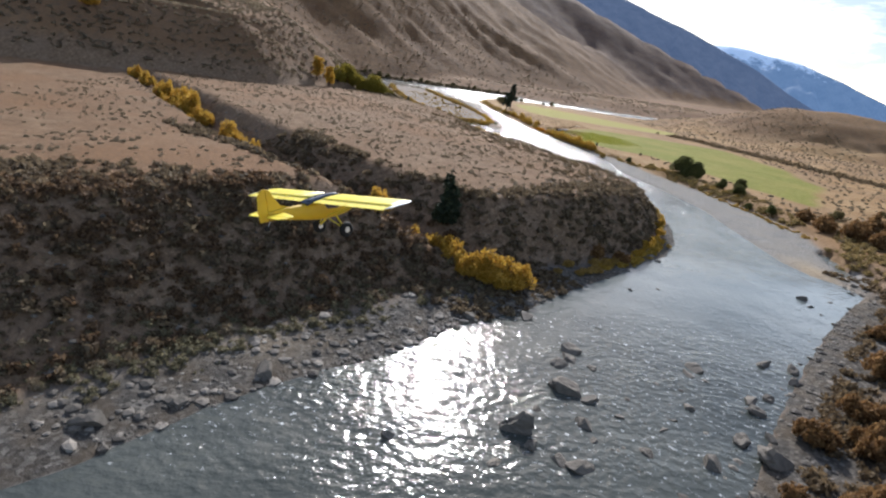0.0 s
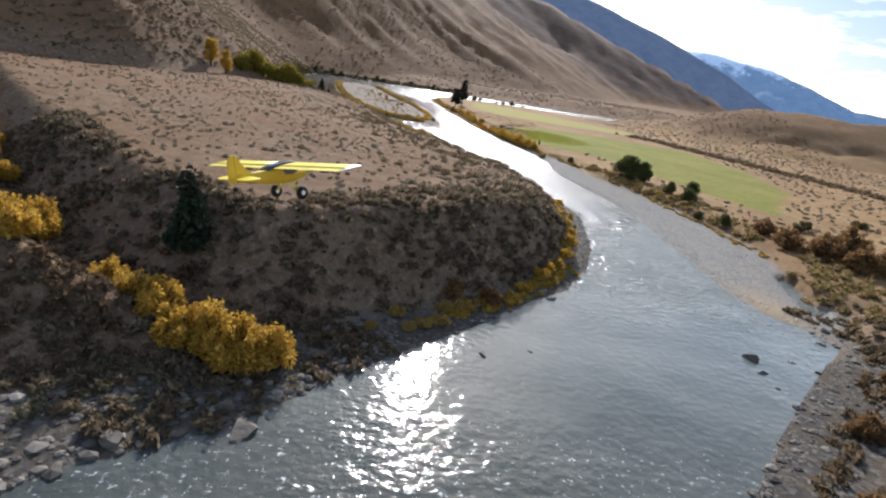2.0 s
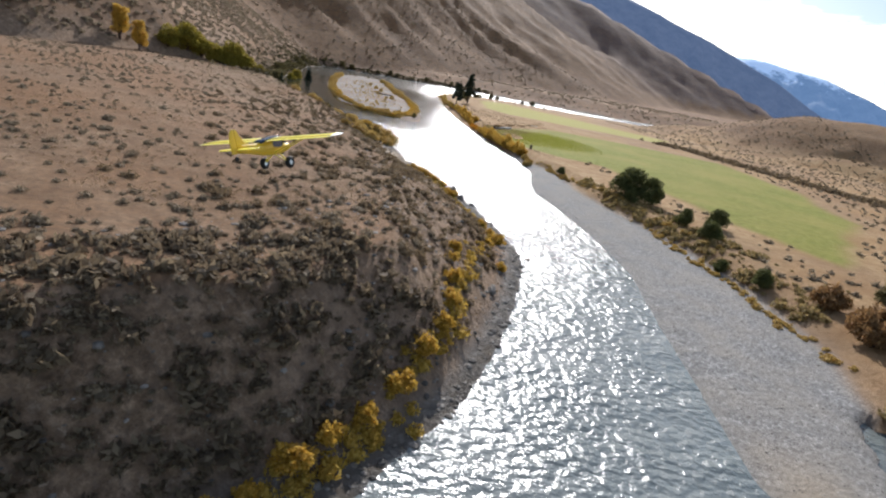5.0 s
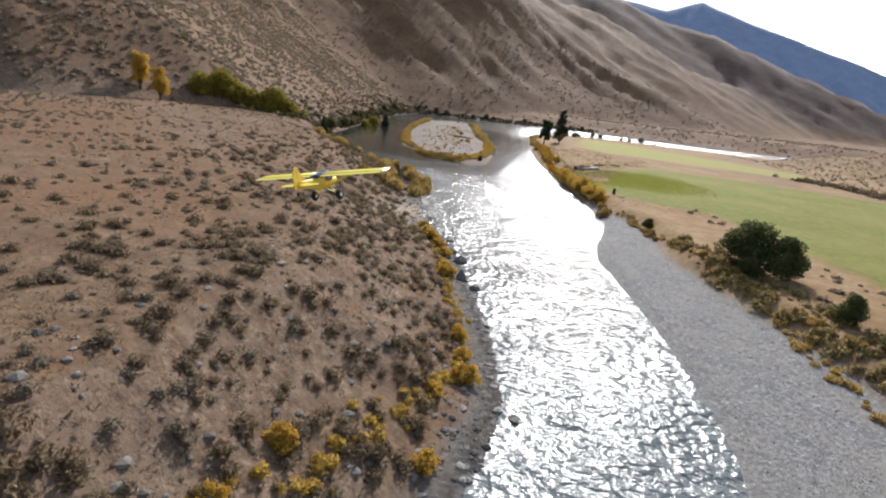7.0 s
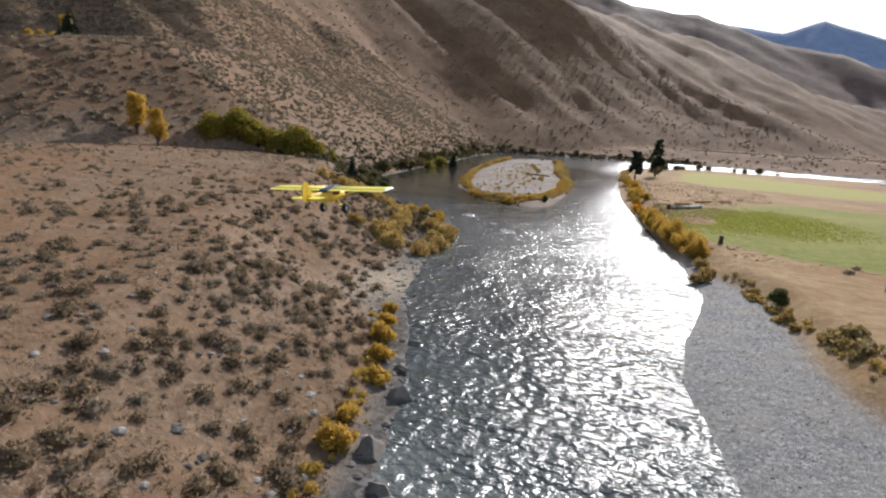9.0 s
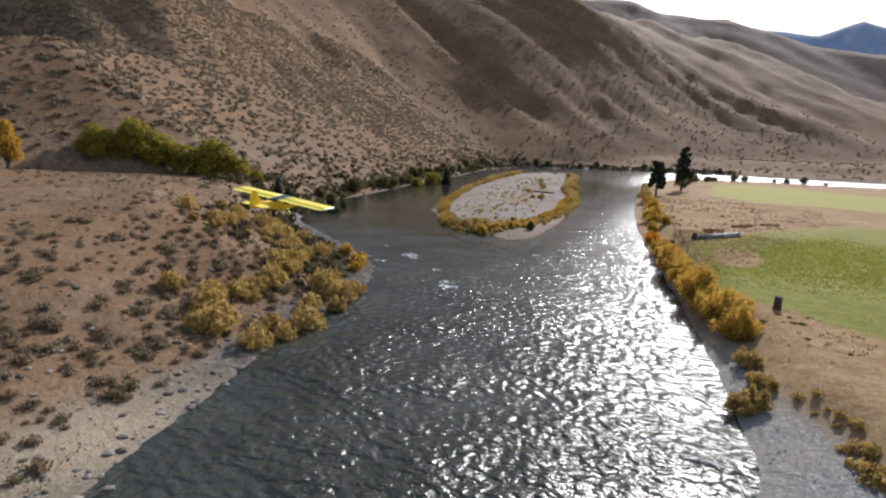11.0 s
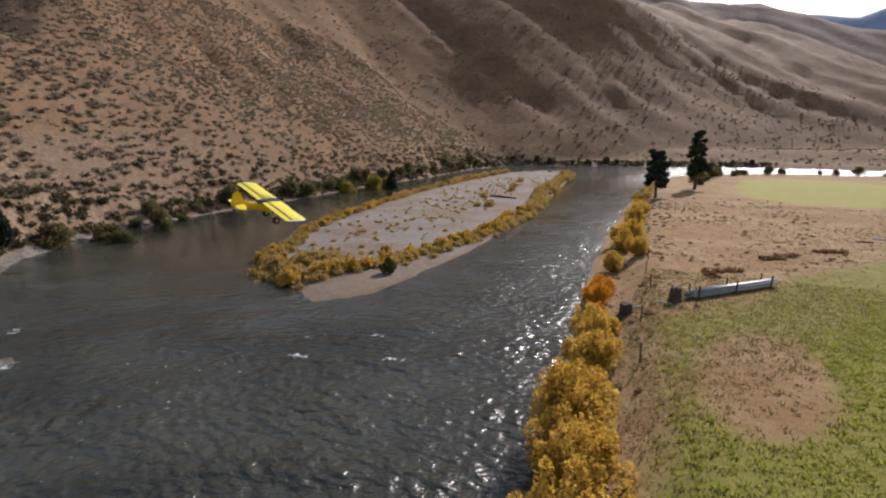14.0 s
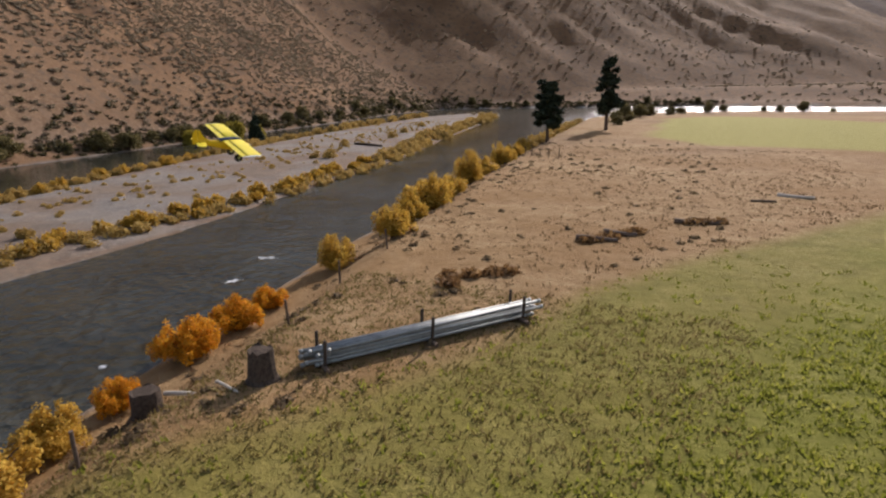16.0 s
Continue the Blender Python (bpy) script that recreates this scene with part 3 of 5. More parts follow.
def leaves(centres, size, rng, up=0.0, stretch=1.6):
    """Small quads with random turns at the given places."""
    n = len(centres)
    a = rng.normal(size=(n, 3))
    a[:, 2] += up
    a /= np.linalg.norm(a, axis=1, keepdims=True)
    b = np.cross(a, rng.normal(size=(n, 3)))
    b /= np.linalg.norm(b, axis=1, keepdims=True) + 1e-9
    s = (size * rng.uniform(0.6, 1.35, n))[:, None] if np.ndim(size) == 0 else (size * rng.uniform(0.6, 1.35, n))[:, None]
    a, b = a * s * 0.5 * stretch, b * s * 0.5
    return np.stack([centres - a, centres + b, centres + a, centres - b], 1)


def lobes_cloud(lobes, n, rng, shell=0.55):
    """Random places in a set of ellipsoids (x, y, z, rx, ry, rz), denser near their skins."""
    lobes = np.array(lobes, float)
    vol = lobes[:, 3] * lobes[:, 4] * lobes[:, 5]
    pick = rng.choice(len(lobes), n, p=vol / vol.sum())
    v = rng.normal(size=(n, 3))
    v /= np.linalg.norm(v, axis=1, keepdims=True)
    r = shell + (1 - shell) * rng.uniform(0, 1, n) ** 0.6 + rng.normal(0, 0.07, n)
    return lobes[pick, :3] + v * r[:, None] * lobes[pick, 3:]


def stems(bm, base, tips, r0, sides=5):
    """Tapered limbs from a base to each tip, bent once on the way."""
    for tip in tips:
        p0, p2 = Vector(base), Vector(tip)
        p1 = p0.lerp(p2, 0.5) + Vector((0, 0, 0.12 * (p2 - p0).length))
        rings = []
        for p, r in ((p0, r0), (p1, r0 * 0.6), (p2, r0 * 0.18)):
            rings.append([bm.verts.new(p + Vector((r * math.cos(6.283 * i / sides), r * math.sin(6.283 * i / sides), 0))) for i in range(sides)])
        for lo, hi in zip(rings, rings[1:]):
            for i in range(sides):
                bm.faces.new((lo[i], lo[(i + 1) % sides], hi[(i + 1) % sides], hi[i]))


def willow(seed, high, wide, material, label, count=1500, leaf=0.2, category="willow"):
    rng = np.random.default_rng(seed)
    ob = thing("willow", label, category)
    lobes, tips = [], []
    for i in range(24):
        a, r = rng.uniform(0, 6.283), wide * 0.5 * rng.uniform(0.05, 0.95) ** 0.7
        top = high * (1.0 - 0.45 * (r / (wide * 0.5)) ** 2) * rng.uniform(0.62, 1.08)
        rr = wide * rng.uniform(0.07, 0.14)
        lobes.append((r * math.cos(a), r * math.sin(a), top * 0.62, rr, rr, top * 0.4))
        tips.append((r * math.cos(a), r * math.sin(a), top * 0.85))
    lobes.append((0, 0, high * 0.3, wide * 0.36, wide * 0.36, high * 0.26))
    pts = lobes_cloud(lobes, int(count * 2.6), rng, 0.5)
    pts[:, 2] = np.abs(pts[:, 2]) + 0.03
    crown = new("crown", mesh_of("crown", leaves(pts, leaf * 0.78, rng, 0.3, 2.0), 4, material))
    crown.parent = ob
    bm = bmesh.new()
    stems(bm, (0, 0, -0.15), tips, 0.035 * high)
    part("trunk", bm, M_BARK, ob)
    return ob


def broadleaf(seed, high, wide, material, label, category="tree", count=2600, leaf=0.3, bare=0.22, name="tree"):
    rng = np.random.default_rng(seed)
    ob = thing(name, label, category)
    lobes, tips = [], []
    for i in range(18):
        a, u = rng.uniform(0, 6.283), rng.uniform(0, 1)
        z = high * (bare + (1 - bare) * (0.12 + 0.8 * u))
        ring = wide * 0.5 * math.sqrt(max(0.05, 1 - (2 * u - 0.85) ** 2 * 0.75)) * rng.uniform(0.35, 0.82)
        rr = wide * rng.uniform(0.17, 0.26)
        lobes.append((ring * math.cos(a), ring * math.sin(a), z, rr, rr, rr * 0.85))
        tips.append((ring * math.cos(a), ring * math.sin(a), z))
    lobes.append((0, 0, high * (0.5 + bare * 0.5), wide * 0.36, wide * 0.36, high * 0.36))
    pts = lobes_cloud(lobes, int(count * 2.4), rng, 0.5)
    pts[:, 2] = np.maximum(pts[:, 2], 0.1)
    crown = new("crown", mesh_of("crown", leaves(pts, leaf * 0.82, rng, 0.2, 1.5), 4, material))
    crown.parent = ob
    bm = bmesh.new()
    stems(bm, (0, 0, -0.2), [(0, 0, high * 0.75)], 0.04 * high, 7)
    stems(bm, (0, 0, high * bare * 0.8), tips, 0.018 * high)
    part("trunk", bm, M_BARK, ob)
    return ob


def pine(seed, high, wide, label):
    rng = np.random.default_rng(seed)
    ob = thing("pine_tree", label, "pine tree")
    lobes, tips = [], []
    for i in range(26):
        u = (i + 0.5) / 26
        z, a = high * (0.24 + 0.72 * u), i * 2.4 + rng.uniform(-0.5, 0.5)
        ring = wide * 0.5 * (0.85 - 0.45 * u) * rng.uniform(0.3, 1.0)
        rr = wide * rng.uniform(0.11, 0.2) * (1.1 - 0.35 * u)
        lobes.append((ring * math.cos(a), ring * math.sin(a), z + 0.1, rr, rr, rr * 0.55))
        tips.append((ring * math.cos(a), ring * math.sin(a), z))
    pts = lobes_cloud(lobes, 4200, rng, 0.25)
    crown = new("crown", mesh_of("crown", leaves(pts, 0.36, rng, 0.5, 2.2), 4, M_PINE))
    crown.parent = ob
    bm = bmesh.new()
    stems(bm, (0, 0, -0.3), [(0, 0, high * 0.97)], 0.028 * high, 8)
    for tip in tips:
        stems(bm, (0, 0, tip[2] - 0.5), [tip], 0.006 * high, 4)
    part("trunk", bm, M_BARK, ob)
    return ob


def juniper(seed, high, wide, label):
    rng = np.random.default_rng(seed)
    ob = thing("juniper_tree", label, "juniper")
    lobes = [(0.12 * rng.normal(), 0.12 * rng.normal(), high * (0.12 + 0.8 * u), wide * 0.5 * (1 - 0.78 * u), wide * 0.5 * (1 - 0.78 * u), high * 0.14) for u in np.linspace(0, 1, 8)]
    pts = lobes_cloud(lobes, 2600, rng, 0.5)
    crown = new("crown", mesh_of("crown", leaves(pts, 0.24, rng, 0.8, 1.8), 4, M_PINE))
    crown.parent = ob
    bm = bmesh.new()
    stems(bm, (0, 0, -0.2), [(0, 0, high * 0.8)], 0.035 * high, 6)
    part("trunk", bm, M_BARK, ob)
    return ob


def set_down(made, places, sink=0.06):
    """Copies of things to places (x, y, scale); each source stands at its own first place."""
    x, y = np.array([p[0] for p in places], float), np.array([p[1] for p in places], float)
    z = height(x, y)
    used = set()
    for i, p in enumerate(places):
        src = made[i % len(made)]
        turn = (i * 2.399) % 6.283
        s = p[2]
        m = Matrix.Translation((p[0], p[1], float(z[i]) - sink)) @ Matrix.Rotation(turn, 4, "Z") @ Matrix.Diagonal((s, s, s * (0.88 + 0.24 * ((i * 0.618) % 1)), 1))
        if src.name in used:
            copy_thing(src, m)
        else:
            src.matrix_basis = m
            used.add(src.name)


def row(line, step, jitter, lo, hi, seed):
    """Places along a line with random offsets and sizes."""
    rng, out = np.random.default_rng(seed), []
    for (ax, ay), (bx, by) in zip(line, line[1:]):
        n = max(1, int(math.hypot(bx - ax, by - ay) / step))
        for i in range(n):
            t = (i + rng.uniform(0, 0.9)) / n
            out.append((ax + t * (bx - ax) + rng.normal(0, jitter), ay + t * (by - ay) + rng.normal(0, jitter), rng.uniform(lo, hi)))
    return out


# ---- trees and large bushes ----
def group_of(makers, name):
    for ob in makers:
        ob["group"] = name
    return makers


golden = group_of([willow(11 + i, 3.2, 3.6, M_WILLOW, "golden yellow autumn willow bush on the river bank", 3000, 0.125) for i in range(4)], "golden bank willows")
BANK_WILLOWS = [(53.4, 190, 1.0), (52.6, 193.6, 1.1), (51.6, 196.5, 0.95), (50.6, 199.6, 1.05), (49.9, 202.8, 1.0), (49.2, 205.8, 0.9), (48.3, 209, 1.05), (47.2, 212, 1.0), (46.6, 215.4, 0.65), (46.3, 219.4, 0.72), (46.3, 217.5, 0.55), (45.7, 222.2, 0.62), (44.7, 226.6, 0.55), (45.0, 224.4, 0.72), (43.6, 247, 0.75), (42.2, 243, 0.6), (41.3, 253, 0.85), (41.0, 257, 0.95), (40.2, 262.5, 0.9), (39.6, 268, 0.85), (38.4, 276, 0.8), (37.6, 283, 0.8), (36.2, 292, 0.8), (35.0, 299, 0.7)]
set_down(golden, BANK_WILLOWS)
orange = group_of([willow(31 + i, 2.6, 3.6, leaf_material("orange_leaf", (0.42, 0.17, 0.012), (0.66, 0.30, 0.016), (0.78, 0.42, 0.04), 0.42), "bright orange autumn willow bush on the bank", 3000, 0.12) for i in range(1)], "orange bank willows")
set_down(orange, [(43.3, 232.4, 0.72), (43.0, 235.0, 0.85), (42.6, 237.4, 0.7), (44.2, 228.8, 0.62)])
small_gold = group_of([willow(41 + i, 1.7, 2.4, M_WILLOW, "low yellow willow bush with dense leaves", 700, 0.17) for i in range(3)], "low yellow willows")
ochre = group_of([willow(51 + i, 1.5, 2.2, M_OCHRE, "low ochre autumn shrub with thin stems", 620, 0.16, "shrub") for i in range(3)], "low ochre shrubs")
right_low = row([(54.5, 176), (53, 186)], 2.2, 0.5, 0.8, 1.1, 5) + row([(33.5, 305), (31, 330), (28.5, 365)], 3.5, 0.7, 0.8, 1.2, 6) + row([(72.5, 124), (67, 142), (62, 160), (57.5, 176)], 2.2, 0.4, 0.45, 0.75, 7)
isl_r = row([(19, 226), (22, 236), (22.5, 248), (21.5, 262), (19.5, 276), (16, 296), (10, 316)], 1.7, 0.5, 0.65, 1.05, 8) + row([(10, 316), (1, 360), (-9, 405)], 2.5, 0.9, 1.0, 1.4, 9)
isl_l = row([(16, 226), (9.5, 233), (7, 238), (1.5, 248), (-3, 258), (-8, 272), (-15, 298), (-21, 322)], 1.7, 0.5, 0.6, 1.0, 10) + row([(-21, 322), (-29, 368), (-33, 402)], 3.0, 0.8, 0.9, 1.3, 12)
isl_in = [(12.5, 230, 1.25), (14.5, 228.6, 1.35), (10.5, 232.5, 1.2), (17, 227.5, 1.2), (15.5, 231, 1.0), (18.5, 230.5, 0.8), (9, 284, 0.8), (11, 285, 0.9), (3, 300, 0.8), (2, 318, 0.9), (-2, 330, 0.9), (-8, 350, 0.9), (19, 240, 0.7)]
left_tip = [(30, 73.6, 0.8), (31.2, 75, 0.7), (32.4, 76.6, 0.9), (33.6, 78.2, 0.8), (34.9, 80.2, 0.9), (36.2, 82.8, 0.9), (37.2, 85.6, 0.95), (38.0, 88.5, 0.95), (38.4, 92, 0.85), (38.5, 95.5, 0.8), (38.3, 99, 0.7), (38.6, 103, 0.6), (28.6, 71.8, 0.5)]
left_bank = [(42.9, 118, 0.8), (43.6, 115.4, 0.8), (42.0, 121, 0.7), (42.5, 112.4, 0.7), (43.5, 107, 0.6), (36.6, 140.6, 0.8), (35.2, 143.5, 0.9), (33.6, 146.5, 0.9), (32.4, 149.2, 0.8), (31.2, 152, 0.7), (38.2, 134, 0.8), (37.5, 136, 0.6)]
flats = [(16.6, 195.1, 1.1), (15.4, 196.6, 1.0), (12.2, 198.8, 1.1), (17.4, 193, 0.9)]
set_down(small_gold, [p for p in isl_r + isl_l[::2] if p[1] < 285] + left_tip + left_bank + flats)
rngp = np.random.default_rng(3)
thicket = [(float(a), float(b), float(c)) for a, b, c in zip(rngp.uniform(14, 25, 34), rngp.uniform(168, 190, 34), rngp.uniform(0.7, 1.3, 34)) if a < 26.5]
thicket += [(float(a), float(b), float(c)) for a, b, c in zip(rngp.uniform(-4, 17, 46), rngp.uniform(184, 204, 46), rngp.uniform(0.6, 1.2, 46)) if b - 203 < -0.75 * (a - 5) and a + 0.0 * b < 18]
cliff_foot = [(20.4, 63.4, 0.8), (21.7, 64.2, 0.9), (23.6, 66.9, 0.9), (22.2, 66.6, 0.8), (18.3, 64.2, 0.8), (19.3, 62.3, 0.7), (16.5, 61.5, 0.6), (25.5, 68.9, 0.7), (27, 70.5, 0.6)]
set_down(ochre, [p for p in right_low + isl_in + isl_l[1::2] if p[1] < 285] + thicket[::2] + cliff_foot)
HEDGE = [p for p in isl_r + isl_l + right_low + isl_in if p[1] >= 285] + thicket[1::2]

draw_gold = group_of([willow(61 + i, 4.4, 4.4, M_WILLOW, "tall yellow willow in the dry draw", 1900, 0.22) for i in range(3)], "yellow willows in the draw")
set_down(draw_gold, [(10.6, 54.6, 0.8), (9.0, 53.8, 0.85), (7.4, 54.6, 0.9), (5.6, 54.8, 0.85), (3.4, 56.6, 0.9), (1.6, 57.6, 0.85), (-0.6, 58.6, 0.9), (-4.6, 56.0, 0.8), (-9.5, 66.5, 0.85), (-11.2, 68.2, 0.8), (-20, 77.5, 0.75), (-26, 83.5, 0.95), (-28.5, 87, 1.05), (-31, 89.5, 0.95), (-33, 92, 1.1), (-42, 103, 1.3), (-46, 108, 1.4), (-49, 112, 1.4), (-53, 117, 1.3), (-57, 122, 1.2), (-68, 136, 1.0), (-75, 145, 1.0), (-98, 166, 1.3), (-103, 170, 1.3)])
aspens = group_of([broadleaf(71 + i, 8.5 - i, 4.2, M_WILLOW, "slender bright yellow aspen on the slope", "aspen", 2000, 0.26, 0.12, "aspen_tree") for i in range(2)], "yellow aspens")
set_down(aspens, [(-39.4, 187, 1.0), (-35.6, 188, 0.85), (-101, 214, 0.8), (-97, 208, 0.7), (-105, 220, 0.85), (-30.5, 88, 0.55), (-93, 203, 0.6)])
olive = group_of([broadleaf(81 + i, 5.6, 6.4, M_OLIVE, "rounded olive-green tree turning yellow", "tree", 2200, 0.34, 0.05) for i in range(3)], "olive trees at the hill foot")
set_down(olive, [(-35, 199.5, 0.95), (-32.6, 204.5, 1.1), (-30.6, 208, 1.0), (-27.6, 210.6, 0.85), (-24, 212.5, 0.95), (-21.4, 214.5, 0.8), (-17.5, 215, 0.5), (-35, 313, 0.75), (-33.5, 300, 0.6), (-37, 322, 0.7)])
green = group_of([broadleaf(91 + i, 7.6, 9.0, M_GREEN, "dark green broad-crowned tree beside the hay meadow", "tree", 3600, 0.36, 0.08) for i in range(2)], "green trees by the meadow")
set_down(green, [(67.8, 150.5, 0.68), (70.6, 148.2, 0.5), (77.6, 138, 0.6), (71.5, 135.5, 0.55), (72.5, 129, 0.5), (70, 119, 0.42), (72, 114, 0.4), (67, 146.5, 0.5), (60.0, 171, 0.28), (24.4, 232.6, 0.33), (-14, 231.5, 0.5), (-18, 240, 0.45), (-23.5, 247, 0.4)])
rust = group_of([willow(101 + i, 2.4, 3.0, M_RUST, "rust-brown leafless shrub on the bank", 1100, 0.2, "shrub") for i in range(3)], "rust-brown shrubs")
rngq = np.random.default_rng(5)
near_right = [(float(a - 7 + k), float(a), float(s)) for a, k, s in zip(rngq.uniform(22, 70, 70), rngq.uniform(3, 22, 70), rngq.uniform(0.35, 0.8, 70))]
set_down(rust, [(76, 103, 1.3), (77.5, 97, 1.6), (79, 92, 1.7), (75.5, 108, 0.9), (74, 100, 0.8), (82, 99, 1.4), (84, 92, 1.5), (26.5, 69.2, 0.5), (23.0, 68.6, 0.45)] + near_right)
pines = group_of([pine(111 + i, h, w, "tall dark ponderosa pine with a bare trunk") for i, (h, w) in enumerate(((10.6, 6.2), (13.0, 6.0)))], "two pines by the river")
set_down(pines, [(36.4, 307.5, 1.0), (41.4, 331, 1.0)], 0.0)
junipers = group_of([juniper(121 + i, 6.0, 2.8, "dark upright juniper tree") for i in range(2)], "junipers")
set_down(junipers, [(2.6, 63.2, 1.15), (-11.2, 213.2, 0.85), (-30.0, 314, 1.15), (-108, 220, 1.3), (-103, 219, 1.1), (-110, 225, 1.5), (-99, 213, 0.8), (-96, 212, 1.2), (-14.6, 219.5, 0.6)])
dark_brush = group_of([broadleaf(131 + i, 2.4, 3.4, leaf_material("riverside_leaf", (0.065, 0.056, 0.022), (0.145, 0.118, 0.045), (0.25, 0.2, 0.085), 0.35), "dark olive-brown riverside brush", "shrub", 900, 0.24, 0.02, "brush") for i in range(3)], "dark brush along the far bank")
set_down(dark_brush, row([(-12, 223), (-26, 240), (-31, 258), (-36, 285), (-45, 322), (-50, 357), (-64, 425), (-66, 478), (-30, 497), (20, 508), (58, 518)], 6.0, 1.2, 0.6, 1.3, 14) + row([(40, 345), (40, 390), (52, 432), (75, 440), (100, 432)], 7.0, 1.5, 0.7, 1.2, 15) + row([(80, 112), (92, 120), (110, 128)], 5, 2, 0.4, 0.7, 17))


# ---- low growth that cannot be counted ----
def scatter(n, box, seed, keep):
    rng = np.random.default_rng(seed)
    x, y = rng.uniform(box[0], box[1], n), rng.uniform(box[2], box[3], n)
    z, right, in_i, wet, d, d_isl, gravel, d_draw = land(x, y)
    ok = keep(x, y, z, right, in_i, wet, d, gravel, d_draw, rng)
    return x[ok], y[ok], z[ok], d[ok], rng


def brush(name, x, y, z, size, rng, per, material, label, flat=0.75, leaf=0.42):
    n = len(x)
    v = rng.normal(size=(n, per, 3))
    v /= np.linalg.norm(v, axis=2, keepdims=True)
    v[:, :, 2] = np.abs(v[:, :, 2])
    r = rng.uniform(0.35, 1.0, (n, per, 1)) ** 0.5
    c = np.stack([x, y, z], -1)[:, None, :] + v * r * size[:, None, None] * np.array([1, 1, flat])
    quads = leaves(c.reshape(-1, 3), np.repeat(size * leaf, per), rng, 0.5, 2.3)
    # a lumpy mound of twigs in the heart of each bush
    turn = np.arange(7) * 6.283 / 6 + rng.uniform(0, 6.283, (n, 1))
    rings = []
    for wide, up in ((0.5, -0.1), (0.52, 0.28), (0.34, 0.5), (0.05, 0.6)):
        r = wide * rng.uniform(0.72, 1.2, (n, 7)) * size[:, None]
        r[:, 6] = r[:, 0]
        h = np.broadcast_to(up * flat * size[:, None] * (1 + 0.0 * turn), (n, 7)) * (rng.uniform(0.85, 1.15, (n, 1)))
        rings.append(np.stack([x[:, None] + r * np.cos(turn), y[:, None] + r * np.sin(turn), z[:, None] + h], -1))
    for lo, hi in zip(rings, rings[1:]):
        quads = np.concatenate([quads, np.stack([lo[:, :-1], lo[:, 1:], hi[:, 1:], hi[:, :-1]], 2).reshape(-1, 4, 3)])
    ob = new(name, mesh_of(name, quads, 4, material))
    return tagged(ob, label, "shrubs", kind="stuff")


def keep_sage(x, y, z, right, in_i, wet, d, gravel, d_draw, rng):
    clump = smooth(fbm(x, y, 7, 200, 3), 0.36, 0.62)
    near_river = np.exp(-((d - 14) / 14) ** 2)
    p = 0.16 + 0.5 * clump + 0.2 * near_river
    return (~right) & (~in_i) & (~wet) & (d > 3.5) & (gravel < 0.4) & (rng.uniform(0, 1, len(x)) < p)


hx, hy, hs = (np.array([p[i] for p in HEDGE]) for i in range(3))
ex = row([(19.5, 226), (23, 236), (23.5, 250), (22.5, 264), (20.5, 280), (17, 298), (11, 316), (1, 360)], 0.55, 0.7, 0.5, 1.0, 21) + row([(16, 226), (9, 233), (6.5, 238), (1, 248), (-3.5, 258), (-8.5, 272), (-15.5, 298), (-21.5, 322), (-29, 366)], 0.55, 0.6, 0.5, 1.0, 22)
ex += row([(16, 232), (11, 250), (4, 280), (-6, 325), (-14, 370)], 0.4, 4.4, 0.15, 0.55, 23) + row([(12, 230), (19, 228), (20, 232), (12, 235)], 0.25, 1.4, 0.4, 1.0, 27)
ix, iy, isz = (np.array([p[i] for p in ex]) for i in range(3))
brush("island_scrub", ix, iy, height(ix, iy), 0.85 * isz, np.random.default_rng(10), 90, M_OCHRE, "low ochre scrub along the island shore", 1.0, 0.2)
brush("willow_hedge", hx, hy, height(hx, hy), 1.25 * hs, np.random.default_rng(9), 220, M_OCHRE, "yellow and ochre willow hedge round the gravel island", 1.25, 0.16)
x, y, z, d, rng = scatter(19000, (-75, 48, 22, 215), 301, keep_sage)
brush("sagebrush", x, y, z, rng.uniform(0.12, 0.42, len(x)) * (1 + 0.5 * np.exp(-(d / 14) ** 2)) * (0.75 + 0.6 * rng.uniform(0, 1, len(x)) ** 4), rng, 84, M_SAGE, "low grey-brown sagebrush over dry sandy ground", 0.85, 0.17)
x, y, z, d, rng = scatter(40000, (-190, -10, 130, 480), 302, lambda x, y, z, right, in_i, wet, d, g, dd, r: (~right) & (~in_i) & (~wet) & (d > 4) & ((y > 215) | (z > 10.5)) & (r.uniform(0, 1, len(x)) < 0.45 + 0.5 * smooth(fbm(x, y, 16, 210, 3), 0.4, 0.6)))
brush("hill_sagebrush", x, y, z, rng.uniform(0.3, 0.9, len(x)), rng, 18, M_SAGE, "dark scattered sagebrush on the brown hillside", 0.7, 0.38)
x, y, z, d, rng = scatter(9000, (-330, 330, 400, 760), 315, lambda x, y, z, right, in_i, wet, d, g, dd, r: (~right) & (~wet) & (d > 6) & (r.uniform(0, 1, len(x)) < 0.3 + 0.6 * smooth(fbm(x, y, 26, 230, 3), 0.42, 0.6)))
brush("mountain_scrub", x, y, z, rng.uniform(0.4, 1.1, len(x)), rng, 8, M_SAGE, "dark scrub dotted over the mountain slope", 0.6, 0.75)
x, y, z, d, rng = scatter(27000, (-60, 45, 20, 89), 303, lambda x, y, z, right, in_i, wet, d, g, dd, r: (~right) & (~wet) & (((d > 3) & (g < 0.35) & (d < 14 + 14 * smooth(y, 62, 45))) | (dd < 9)) & (x < 48) & (r.uniform(0, 1, len(x)) < 0.3 + 0.7 * smooth(fbm(x, y, 5, 270, 3), 0.42, 0.6)))
